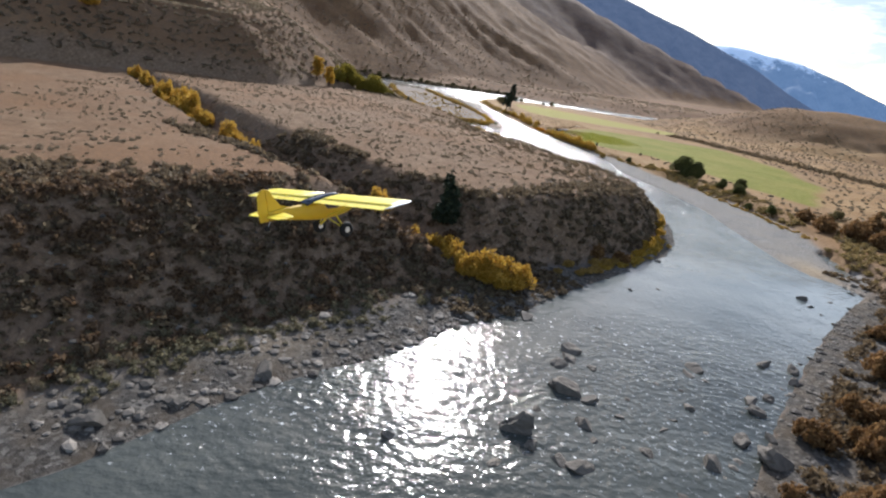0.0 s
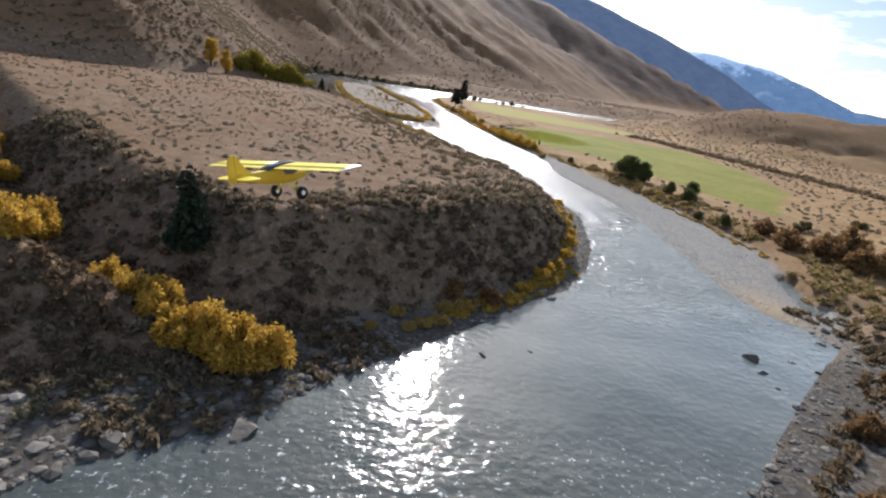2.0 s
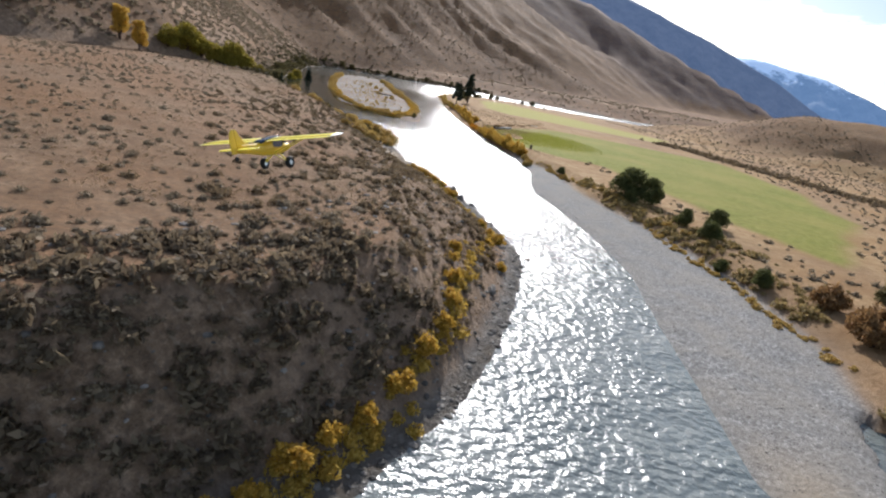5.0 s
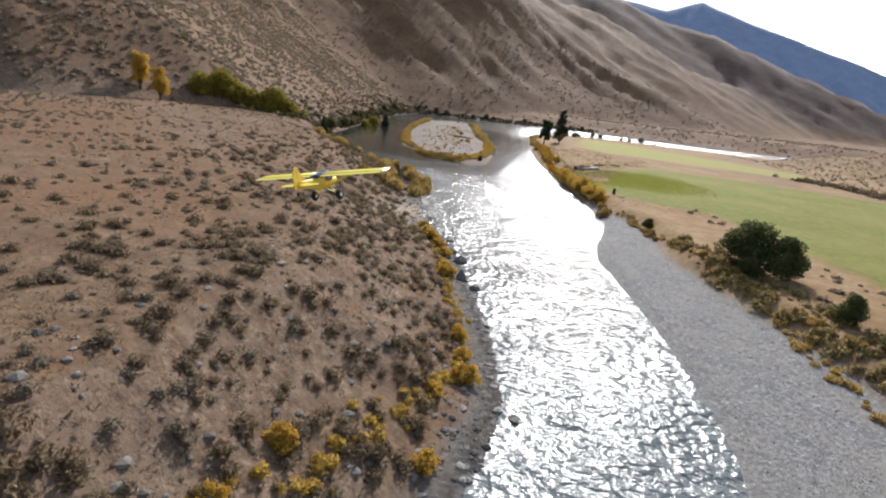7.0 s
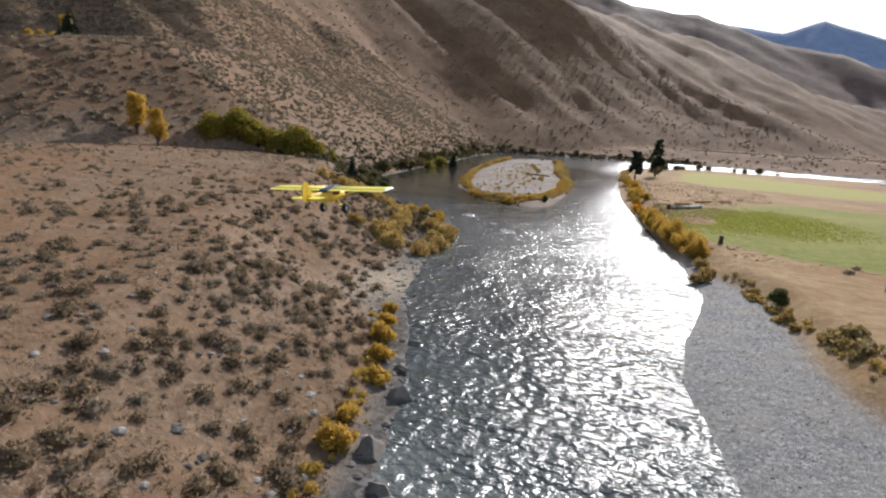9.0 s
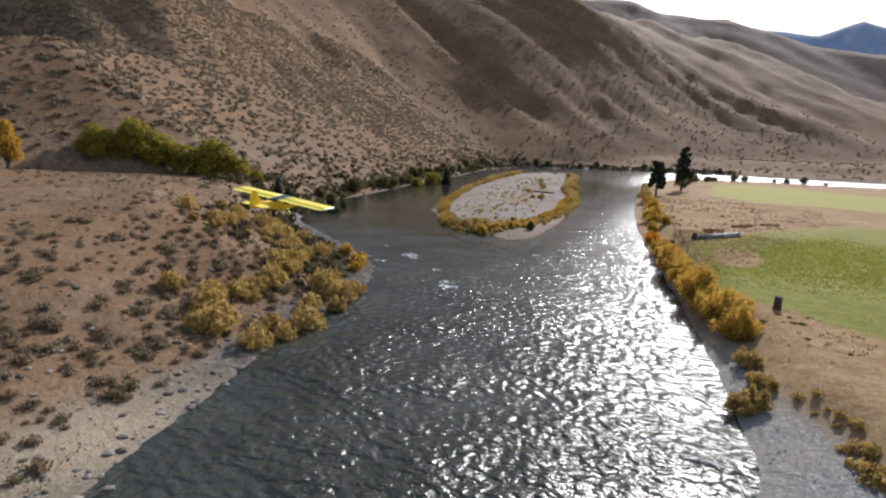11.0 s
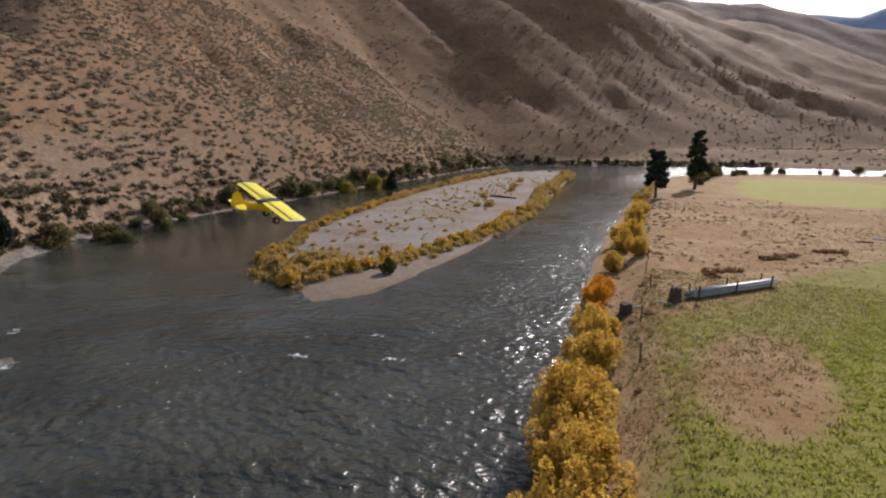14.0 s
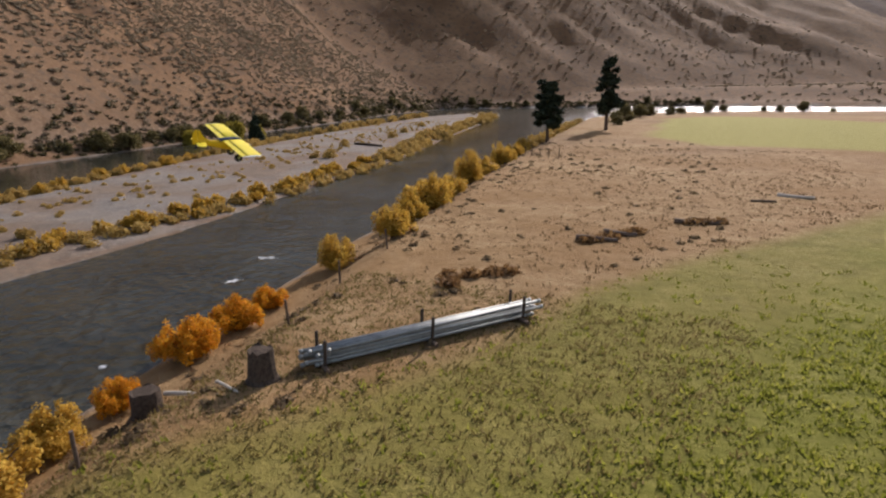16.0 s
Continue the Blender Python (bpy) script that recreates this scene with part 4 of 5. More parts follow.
brush("cliff_brush", x, y, z, 0.16 + 0.6 * rng.uniform(0, 1, len(x)) ** 2.2, rng, 30, leaf_material("cliff_leaf", (0.075, 0.056, 0.038), (0.165, 0.122, 0.077), (0.29, 0.22, 0.135), 0.42), "dark tangled brush on the eroded bank face", 0.8, 0.36)
x, y, z, d, rng = scatter(7000, (6, 84, 14, 78), 316, lambda x, y, z, right, in_i, wet, d, g, dd, r: right & (d > 2.4) & (d < 28) & (r.uniform(0, 1, len(x)) < 0.35 + 0.65 * smooth(fbm(x, y, 6, 240, 3), 0.35, 0.55)))
brush("bank_scrub", x, y, z, rng.uniform(0.25, 0.75, len(x)), rng, 26, M_BROWN, "grey-brown leafless scrub on the stony bank", 0.8, 0.34)
x, y, z, d, rng = scatter(6200, (-2, 48, 90, 196), 317, lambda x, y, z, right, in_i, wet, d, g, dd, r: (~right) & (~wet) & (~in_i) & (d > 2.5) & (d < 34) & (r.uniform(0, 1, len(x)) < 0.9 * np.exp(-(d / 19) ** 2) * (0.3 + 0.7 * smooth(fbm(x, y, 6, 250, 3), 0.36, 0.58))))
brush("slope_brush", x, y, z, rng.uniform(0.18, 0.68, len(x)), rng, 90, M_BROWN, "brown and grey brush on the slope above the river", 0.85, 0.16)
x, y, z, d, rng = scatter(26000, (-80, 60, 184, 530), 318, lambda x, y, z, right, in_i, wet, d, g, dd, r: (~right) & (~wet) & (~in_i) & (d > 0.8 + 2.4 * smooth(y, 222, 210)) & (d < 18) & (r.uniform(0, 1, len(x)) < np.exp(-(d / 10) ** 2)))
brush("far_bank_brush", x, y, z, rng.uniform(0.3, 1.2, len(x)), rng, 24, leaf_material("bank_leaf", (0.03, 0.027, 0.013), (0.075, 0.062, 0.027), (0.15, 0.115, 0.05), 0.35), "dense olive and brown brush along the far bank", 0.85, 0.34)
x, y, z, d, rng = scatter(9000, (60, 240, 60, 420), 304, lambda x, y, z, right, in_i, wet, d, g, dd, r: right & (d > 16) & ~within(x, y, FIELD) & ((y < 190) | (x > 130)) & (r.uniform(0, 1, len(x)) < 0.7))
brush("terrace_brush", x, y, z, rng.uniform(0.2, 0.62, len(x)), rng, 16, M_SAGE, "dull sagebrush on the dry terrace", 0.6, 0.55)


def tufts(name, x, y, z, tall, rng, per, material, label, width=0.07):
    n = len(x)
    base = np.stack([x, y, z - 0.02], -1)[:, None, :] + rng.normal(0, 0.1, (n, per, 3)) * np.array([1, 1, 0])
    lean = rng.normal(0, 0.45, (n, per, 3)) * np.array([1, 1, 0]) + np.array([0, 0, 1.0])
    tip = base + lean * (tall[:, None, None] * rng.uniform(0.6, 1.2, (n, per, 1)))
    a = rng.uniform(0, 6.283, (n, per))
    side = np.stack([np.cos(a), np.sin(a), np.zeros_like(a)], -1) * width
    tri = np.stack([base - side, base + side, tip], 2).reshape(-1, 3, 3)
    ob = new(name, mesh_of(name, tri, 3, material))
    return tagged(ob, label, "grass", kind="stuff")


M_GRASS = leaf_material("meadow_blade", (0.145, 0.16, 0.02), (0.245, 0.255, 0.036), (0.4, 0.365, 0.085), 0.5)
M_STRAW = leaf_material("straw_blade", (0.15, 0.09, 0.045), (0.26, 0.17, 0.085), (0.38, 0.27, 0.15), 0.3)
x, y, z, d, rng = scatter(34000, (46, 80, 203, 266), 305, lambda x, y, z, right, in_i, wet, d, g, dd, r: right & within(x, y, MEADOW) & (r.uniform(0, 1, len(x)) < (0.15 + 0.85 * smooth(x - 0.45 * (y - 220), 52, 57)) * smooth(np.hypot(x - 58, y - 226), 26, 10)) & (np.hypot((x - 54) / 3.0, (y - 219) / 7.0) > 0.95))
tufts("meadow_grass", x, y, z, rng.uniform(0.07, 0.2, len(x)), rng, 5, M_GRASS, "short clumpy green meadow grass", 0.05)
x, y, z, d, rng = scatter(11000, (34, 72, 184, 300), 306, lambda x, y, z, right, in_i, wet, d, g, dd, r: right & (d > 1.5) & ~(within(x, y, MEADOW) & (np.hypot((x - 54) / 3.0, (y - 219) / 7.0) > 1.05)) & (r.uniform(0, 1, len(x)) < 0.2 + 0.8 * smooth(fbm(x, y, 5, 220, 3), 0.4, 0.6)))
tufts("dry_grass", x, y, z, rng.uniform(0.06, 0.2, len(x)), rng, 4, M_STRAW, "dry tan grass on the river terrace", 0.05)
px, py = np.array([55.0, 55.6, 56.2, 56.8, 54.6, 59.4, 60.2, 61.0, 50.2, 51.0, 51.8, 52.4, 50.6]), np.array([249.4, 250.2, 251.2, 251.8, 248.8, 255.2, 255.6, 256.0, 240.6, 241.2, 241.8, 242.2, 239.6])
brush("dead_branches", px, py, height(px, py), np.full(13, 0.55), np.random.default_rng(11), 60, M_RUST, "brown heaps of dead branches on the terrace", 0.55, 0.3)
x, y, z, d, rng = scatter(7000, (32, 70, 186, 310), 307, lambda x, y, z, right, in_i, wet, d, g, dd, r: right & (d > 1.8) & (d < 26) & ~within(x, y, MEADOW) & (r.uniform(0, 1, len(x)) < (0.12 + 0.55 * np.exp(-((d - 4) / 4) ** 2)) * (0.2 + 0.8 * smooth(fbm(x, y, 4, 260, 3), 0.4, 0.6))))
brush("dead_weeds", x, y, z, rng.uniform(0.07, 0.34, len(x)), rng, 20, M_BROWN, "brown dead weeds scattered on the terrace", 0.5, 0.4)
x, y, z, d, rng = scatter(14000, (46, 62, 203, 240), 319, lambda x, y, z, right, in_i, wet, d, g, dd, r: right & (d > 2) & (r.uniform(0, 1, len(x)) < 0.75 * smooth(x - 0.45 * (y - 220), 60, 50)))
tufts("mixed_grass", x, y, z, rng.uniform(0.05, 0.16, len(x)), rng, 4, leaf_material("mixed_blade", (0.12, 0.09, 0.03), (0.21, 0.16, 0.055), (0.32, 0.25, 0.11), 0.4), "yellowing short grass round the pipe stack", 0.04)
ed = row([(70.5, 97), (69.5, 112), (68, 124), (66.5, 138), (64, 152), (59.5, 170), (56.5, 180)], 0.55, 0.5, 0.3, 0.8, 24)
qx, qy, qs = (np.array([p[i] for p in ed]) for i in range(3))
brush("bar_edge_scrub", qx, qy, height(qx, qy), 0.75 * qs, np.random.default_rng(12), 60, M_OCHRE, "yellow-brown scrub along the gravel bar", 0.8, 0.24)

x, y, z, d, rng = scatter(60000, (-30, 47, 88, 200), 321, lambda x, y, z, right, in_i, wet, d, g, dd, r: (~right) & (~wet) & (~in_i) & (d > 1.5) & (r.uniform(0, 1, len(x)) < (0.15 + 0.85 * np.exp(-(d / 26) ** 2)) * (0.25 + 0.75 * smooth(fbm(x, y, 6, 290, 3), 0.38, 0.6))))
tufts("bunch_grass", x, y, z, rng.uniform(0.05, 0.17, len(x)), rng, 4, leaf_material("bunch_blade", (0.13, 0.085, 0.045), (0.235, 0.16, 0.088), (0.36, 0.265, 0.155), 0.35), "dry tan bunchgrass between the sagebrush", 0.05)
scarp = row([(122, 292), (130, 280), (142, 248), (154, 215), (160, 196), (166, 172), (176, 150)], 0.16, 2.4, 0.3, 1.1, 26)
qx, qy, qs = (np.array([p[i] for p in scarp]) for i in range(3))
brush("scarp_brush", qx, qy, height(qx, qy), 1.25 * qs, np.random.default_rng(14), 22, M_BROWN, "dark grey-brown brush on the scarp behind the field", 0.9, 0.36)
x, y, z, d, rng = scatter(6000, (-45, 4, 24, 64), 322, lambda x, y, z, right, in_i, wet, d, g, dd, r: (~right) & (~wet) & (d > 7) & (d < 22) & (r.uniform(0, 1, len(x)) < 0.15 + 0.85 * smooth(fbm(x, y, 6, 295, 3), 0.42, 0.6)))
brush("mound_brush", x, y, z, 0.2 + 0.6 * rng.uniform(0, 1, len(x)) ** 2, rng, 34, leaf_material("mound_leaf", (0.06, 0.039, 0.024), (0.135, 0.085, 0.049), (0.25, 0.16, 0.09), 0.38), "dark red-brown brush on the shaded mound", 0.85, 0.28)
x, y, z, d, rng = scatter(5200, (-45, 8, 18, 56), 323, lambda x, y, z, right, in_i, wet, d, g, dd, r: (~right) & (~wet) & (d > 3.2) & (d < 10) & (r.uniform(0, 1, len(x)) < np.exp(-((d - 6.5) / 2.6) ** 2) * (0.2 + 0.8 * smooth(fbm(x, y, 5, 297, 3), 0.4, 0.58))))
brush("shelf_scrub", x, y, z, 0.15 + 0.5 * rng.uniform(0, 1, len(x)) ** 2, rng, 60, leaf_material("shelf_leaf", (0.085, 0.075, 0.045), (0.18, 0.155, 0.092), (0.3, 0.265, 0.16), 0.42), "grey-green sage and weeds above the cobbles", 0.85, 0.2)
tip = row([(22, 65.5), (27.5, 69.8), (31.5, 74.2), (35, 79), (37.2, 84.5), (38.6, 90), (39.4, 97), (40, 104), (41.5, 110), (43, 116), (41.5, 124), (38.5, 132), (36, 140), (32.5, 148), (30.5, 153)], 0.34, 0.45, 0.3, 0.8, 25)
qx, qy, qs = (np.array([p[i] for p in tip]) for i in range(3))
brush("bank_willow_scrub", qx, qy, height(qx, qy), (0.85 - 0.3 * smooth(qy, 95, 110)) * qs, np.random.default_rng(13), 70, leaf_material("bank_gold_leaf", (0.26, 0.17, 0.03), (0.46, 0.30, 0.05), (0.62, 0.43, 0.1), 0.45), "yellow and ochre scrub at the foot of the bank", 1.0, 0.2)
x, y, z, d, rng = scatter(5200, (58, 100, 74, 168), 320, lambda x, y, z, right, in_i, wet, d, g, dd, r: right & (g < 0.3) & ~within(x, y, FIELD) & (x < 100 - 0.42 * (y - 74)) & (x > 61.5) & (r.uniform(0, 1, len(x)) < (0.12 + 0.88 * smooth(x - (72 - 0.06 * (y - 90)), 9, -3)) * smooth(fbm(x, y, 7, 280, 3), 0.3, 0.55)))
brush("terrace_edge_scrub", x, y, z, 0.25 + 0.75 * rng.uniform(0, 1, len(x)) ** 1.8, rng, 60, leaf_material("edge_leaf", (0.13, 0.095, 0.035), (0.27, 0.195, 0.075), (0.42, 0.31, 0.14), 0.42), "tan and yellow-brown scrub behind the gravel bar", 0.85, 0.22)


# ---- rocks ----
def rock_bm(seed, div, size, rough=0.46):
    bm = bmesh.new()
    bmesh.ops.create_icosphere(bm, subdivisions=div, radius=1.0)
    off = Vector((seed * 7.31, seed * 3.17, seed * 1.9))
    rng = random.Random(seed * 31 + 5)
    cuts = [(Vector((rng.gauss(0, 1), rng.gauss(0, 1), rng.gauss(0.3, 0.8))).normalized(), rng.uniform(0.5, 0.82)) for _ in range(9)]
    for v in bm.verts:
        n = v.co.normalized()
        k = 1 + rough * (noise.noise(n * 1.1 + off) * 1.3 + 0.5 * noise.noise(n * 2.7 + off) + 0.22 * noise.noise(n * 6.0 + off))
        cut = max(abs(n.x), abs(n.y), abs(n.z)) ** 0.5
        p = n * k / cut * 0.9
        for face, far in cuts:
            over = p.dot(face) - far
            if over > 0:
                p = p - face * over
        v.co = Vector((p.x * size[0], p.y * size[1], p.z * size[2]))
    return bm


BOULDERS = [(7.9, 31.2, 1.35, 0.9), (8.6, 29.6, 0.6, 0.4), (12.4, 36.9, 1.5, 0.7), (13.6, 35.6, 0.8, 0.4), (13.6, 41.6, 1.25, 0.35), (12.6, 32.4, 0.75, 0.5), (13.0, 30.8, 0.5, 0.3), (10.2, 28.4, 0.75, 0.35), (11.3, 27.9, 0.85, 0.4), (23.8, 41.4, 0.8, 0.3), (25.0, 40.8, 0.6, 0.25), (32.2, 45.1, 1.05, 0.35), (21.8, 36.3, 0.75, 0.4), (27.3, 36.8, 0.8, 0.45), (27.6, 38.4, 0.9, 0.35), (20.4, 29.8, 0.95, 0.6), (25.3, 30.6, 1.3, 0.6), (23.7, 32.6, 0.8, 0.35), (16.3, 30.2, 0.7, 0.25), (-0.4, 28.8, 0.5, 0.4), (24.8, 60.4, 0.55, 0.22), (48.6, 65.2, 0.75, 0.55), (48.3, 62.8, 0.5, 0.3), (11.0, 49.0, 1.1, 0.45), (14.0, 42.9, 1.2, 0.4), (12.6, 40.2, 1.0, 0.4), (15.4, 40.6, 0.6, 0.3), (24.8, 42.8, 1.0, 0.45), (34.8, 44.6, 1.0, 0.6), (28.6, 61.8, 0.4, 0.2), (32.9, 72.9, 0.7, 0.3), (58.9, 70.2, 0.6, 0.35), (61, 73.0, 0.45, 0.3), (59.4, 66.9, 0.5, 0.4), (-9.2, 33.6, 0.9, 0.6), (-16.6, 26.6, 0.9, 0.6), (-13, 29.2, 0.6, 0.4), (5.4, 46.9, 0.7, 0.4), (9.6, 50.4, 0.6, 0.4), (39.6, 134.6, 0.9, 0.5), (41.2, 132.6, 0.6, 0.4), (38.2, 139.8, 0.9, 0.5), (36.8, 143.0, 0.6, 0.35), (35.6, 147.4, 0.6, 0.3), (30.6, 157.2, 0.5, 0.3), (17.6, 205, 0.9, 0.25), (28.2, 194, 0.9, 0.25), (42.1, 100, 0.6, 0.3), (46.9, 113.0, 0.5, 0.3), (18.4, 33.0, 0.5, 0.25), (19.6, 34.4, 0.4, 0.2), (15.6, 34.0, 0.45, 0.2), (17.0, 36.6, 0.5, 0.2), (9.6, 33.4, 0.5, 0.2), (6.0, 27.6, 0.5, 0.25), (26.4, 33.4, 0.6, 0.35), (29.4, 39.0, 0.7, 0.4), (33.6, 42.4, 0.7, 0.4), (20.2, 39.4, 0.45, 0.2)]
for i, (bx, by, r, up) in enumerate(BOULDERS):
    base = max(float(height(bx, by)), -0.15)
    ob = part("boulder", rock_bm(i + 1, 3, (r * 1.1, r * (0.66 + 0.3 * ((i * 0.37) % 1)), up * 1.25)), M_ROCK, None)
    ob.matrix_basis = pose(bx, by, base + up * 0.15, 6 * math.sin(i), 7 * math.cos(i * 2), (i * 67) % 360)
    tagged(ob, "weathered grey-brown boulder standing in the river" if base < 0.05 else "weathered grey-brown boulder on the stony bank", "boulder", "river boulders")


def stones(name, x, y, z, size, rng, label, div=1):
    bm = rock_bm(3, div, (1, 1, 0.62), 0.4)
    bm.verts.ensure_lookup_table()
    unit = np.array([[v.co[:] for v in f.verts] for f in bm.faces])
    bm.free()
    n, m = len(x), len(unit)
    a = rng.uniform(0, 6.283, n)
    sx, sy, sz = size * rng.uniform(0.8, 1.4, n), size * rng.uniform(0.6, 1.1, n), size * rng.uniform(0.6, 1.1, n)
    u = unit[None] * np.stack([sx, sy, sz], -1)[:, None, None, :]
    c, s = np.cos(a)[:, None, None], np.sin(a)[:, None, None]
    tri = np.stack([u[..., 0] * c - u[..., 1] * s, u[..., 0] * s + u[..., 1] * c, u[..., 2]], -1) + np.stack([x, y, z], -1)[:, None, None, :]
    mesh = mesh_of(name, tri.reshape(n * m, 3, 3), 3, M_ROCK if "wet" in label or "rapid" in label else M_COBBLE)
    weld = bmesh.new()
    weld.from_mesh(mesh)
    bmesh.ops.remove_doubles(weld, verts=weld.verts, dist=0.0005)
    weld.to_mesh(mesh)
    weld.free()
    return tagged(new(name, mesh), label, "stones", kind="stuff")


x, y, z, d, rng = scatter(42000, (-22, 50, 24, 215), 310, lambda x, y, z, right, in_i, wet, d, g, dd, r: (~right) & (~wet) & (d < 7 + 5 * smooth(y, 62, 45)) & (r.uniform(0, 1, len(x)) < np.exp(-(d / (3.2 + 3 * smooth(y, 62, 45))) ** 2)))
stones("bank_stones", x, y, np.maximum(z, -0.05), (0.08 + 0.3 * rng.uniform(0, 1, len(x)) ** 3) * (1 + 0.6 * smooth(y, 64, 48)), rng, "grey angular stones along the river edge")
x, y, z, d, rng = scatter(6000, (14, 66, 22, 74), 311, lambda x, y, z, right, in_i, wet, d, g, dd, r: (right | (wet & (d < 3))) & (d < 6.5) & (x > y - 16) & (r.uniform(0, 1, len(x)) < np.where(wet, 0.12, np.exp(-(d / 4) ** 2))))
stones("shore_stones", x, y, np.maximum(z, -0.08), 0.1 + 0.42 * rng.uniform(0, 1, len(x)) ** 3, rng, "dark wet stones on the rocky shore")
x, y, z, d, rng = scatter(1500, (-2, 40, 20, 58), 312, lambda x, y, z, right, in_i, wet, d, g, dd, r: wet & (r.uniform(0, 1, len(x)) < 0.28 * smooth(y, 50, 36)))
stones("rapid_stones", x, y, np.full(len(x), -0.06), 0.06 + 0.24 * rng.uniform(0, 1, len(x)) ** 2, rng, "small dark stones breaking the rapid")
x, y, z, d, rng = scatter(9000, (50, 74, 74, 178), 313, lambda x, y, z, right, in_i, wet, d, g, dd, r: right & (g > 0.4))
stones("bar_stones", x, y, z, 0.03 + 0.06 * rng.uniform(0, 1, len(x)) ** 2, rng, "grey cobbles on the gravel bar")
x, y, z, d, rng = scatter(15000, (-70, 48, 26, 190), 314, lambda x, y, z, right, in_i, wet, d, g, dd, r: (~right) & (~wet) & (~in_i) & (((d > 3) & (d < 16)) | (dd < 5)))
stones("slope_stones", x, y, z, 0.08 + 0.28 * rng.uniform(0, 1, len(x)) ** 3, rng, "pale broken stones on the eroded face")


# ---- hay meadow: pipe rack, stumps, logs, fence posts ----
M_ALU = plain("weathered_aluminium", (0.30, 0.31, 0.30), 0.6, 0.6, 0.5, 0.2, 3.0)
M_WOOD = plain("grey_wood", (0.12, 0.085, 0.062), 0.9, 0, 0.2, 0.45, 9.0, 0.02)
M_PALE = plain("bleached_wood", (0.5, 0.44, 0.36), 0.85, 0, 0.2, 0.25, 7.0, 0.01)
M_CHAR = plain("dark_stump_wood", (0.07, 0.052, 0.04), 0.95, 0, 0.15, 0.5, 10.0, 0.05)


def tube(bm, a, b, r, sides=10, bore=0.0):
    a, b = Vector(a), Vector(b)
    turn = (b - a).to_track_quat("Z", "Y").to_matrix()
    rings = []
    for p, q in ((a, r), (b, r)) + (((b, bore), (a, bore)) if bore else ()):
        rings.append([bm.verts.new(p + turn @ Vector((q * math.cos(6.2832 * i / sides), q * math.sin(6.2832 * i / sides), 0))) for i in range(sides)])
    for lo, hi in zip(rings, rings[1:] + (rings[:1] if bore else [])):
        for i in range(sides):
            bm.faces.new((lo[i], lo[(i + 1) % sides], hi[(i + 1) % sides], hi[i]))
    if not bore:
        bm.faces.new(rings[0][::-1])
        bm.faces.new(rings[1])


PIPE_A, PIPE_B = Vector((49.9, 231.5, 0)), Vector((54.5, 237.6, 0))
along = (PIPE_B - PIPE_A).normalized()
across = Vector((-along.y, along.x, 0))
rack_z = float(height(52.2, 234.4))
k = 0
for level in range(4):
    for col in range(5 - level // 2):
        jit = 0.06 * math.sin(k * 2.1)
        bm = bmesh.new()
        tube(bm, (0, 0, 0), (0, 0, 8.0), 0.062, 12, 0.055)
        for end in (0.0, 7.9):
            tube(bm, (0, 0, end), (0, 0, end + 0.12), 0.074, 12, 0.056)
        ob = part("irrigation_pipe", bm, M_ALU, None, shade=True)
        side = (col - 2 + 0.5 * (level % 2)) * 0.135
        a = PIPE_A - along * (0.1 + 0.4 * math.sin(k * 1.7)) + across * (side + jit) + Vector((0, 0, rack_z + 0.16 + level * 0.118))
        b = PIPE_A + along * (8.3 + 0.5 * math.cos(k)) + across * (side * 0.9 - jit) + Vector((0, 0, rack_z + 0.16 + level * 0.118 + 0.03 * math.sin(k)))
        ob.matrix_basis = look(a, a - (b - a))
        tagged(ob, "weathered silver irrigation pipe stacked in the field rack", "pipe", "stacked irrigation pipes")
        k += 1
for n, s in enumerate((0.15, 3.75, 7.35)):
    bm = bmesh.new()
    tube(bm, (-0.75, 0, 0.08), (0.75, 0, 0.08), 0.08, 8)
    ob = part("rack_sleeper", bm, M_WOOD, None)
    p = PIPE_A + along * s
    ob.matrix_basis = Matrix.Translation((p.x, p.y, rack_z)) @ Matrix.Rotation(math.atan2(across.y, across.x), 4, "Z")
    tagged(ob, "grey wooden sleeper under the pipe stack", "beam", "rack sleepers")
    for side in (-0.42, 0.42):
        bm = bmesh.new()
        tube(bm, (0, 0, -0.3), (0.02, 0.015, 0.95), 0.055, 9)
        ob = part("rack_post", bm, M_CHAR, None)
        q = p + across * side
        ob.matrix_basis = pose(q.x, q.y, rack_z, 3 * math.sin(n + side), 2, 40 * n)
        tagged(ob, "dark wooden post holding the pipe stack", "post", "rack posts")


def stump(seed, r, h):
    bm = bmesh.new()
    sides, rings = 18, []
    for j, (u, w) in enumerate(((-0.15, 1.5), (0.0, 1.3), (0.12, 1.08), (0.4, 1.0), (0.75, 0.96), (1.0, 0.93))):
        ring = []
        for i in range(sides):
            a = 6.2832 * i / sides
            q = r * w * (1 + 0.16 * noise.noise(Vector((math.cos(a) * 1.6, math.sin(a) * 1.6, seed + u))))
            top = h * u + (0.16 * h * noise.noise(Vector((math.cos(a) * 2, math.sin(a) * 2, seed * 3.0))) if u == 1.0 else 0)
            ring.append(bm.verts.new((q * math.cos(a), q * math.sin(a), top)))
        rings.append(ring)
    for lo, hi in zip(rings, rings[1:]):
        for i in range(sides):
            bm.faces.new((lo[i], lo[(i + 1) % sides], hi[(i + 1) % sides], hi[i]))
    bm.faces.new(rings[-1])
    return bm


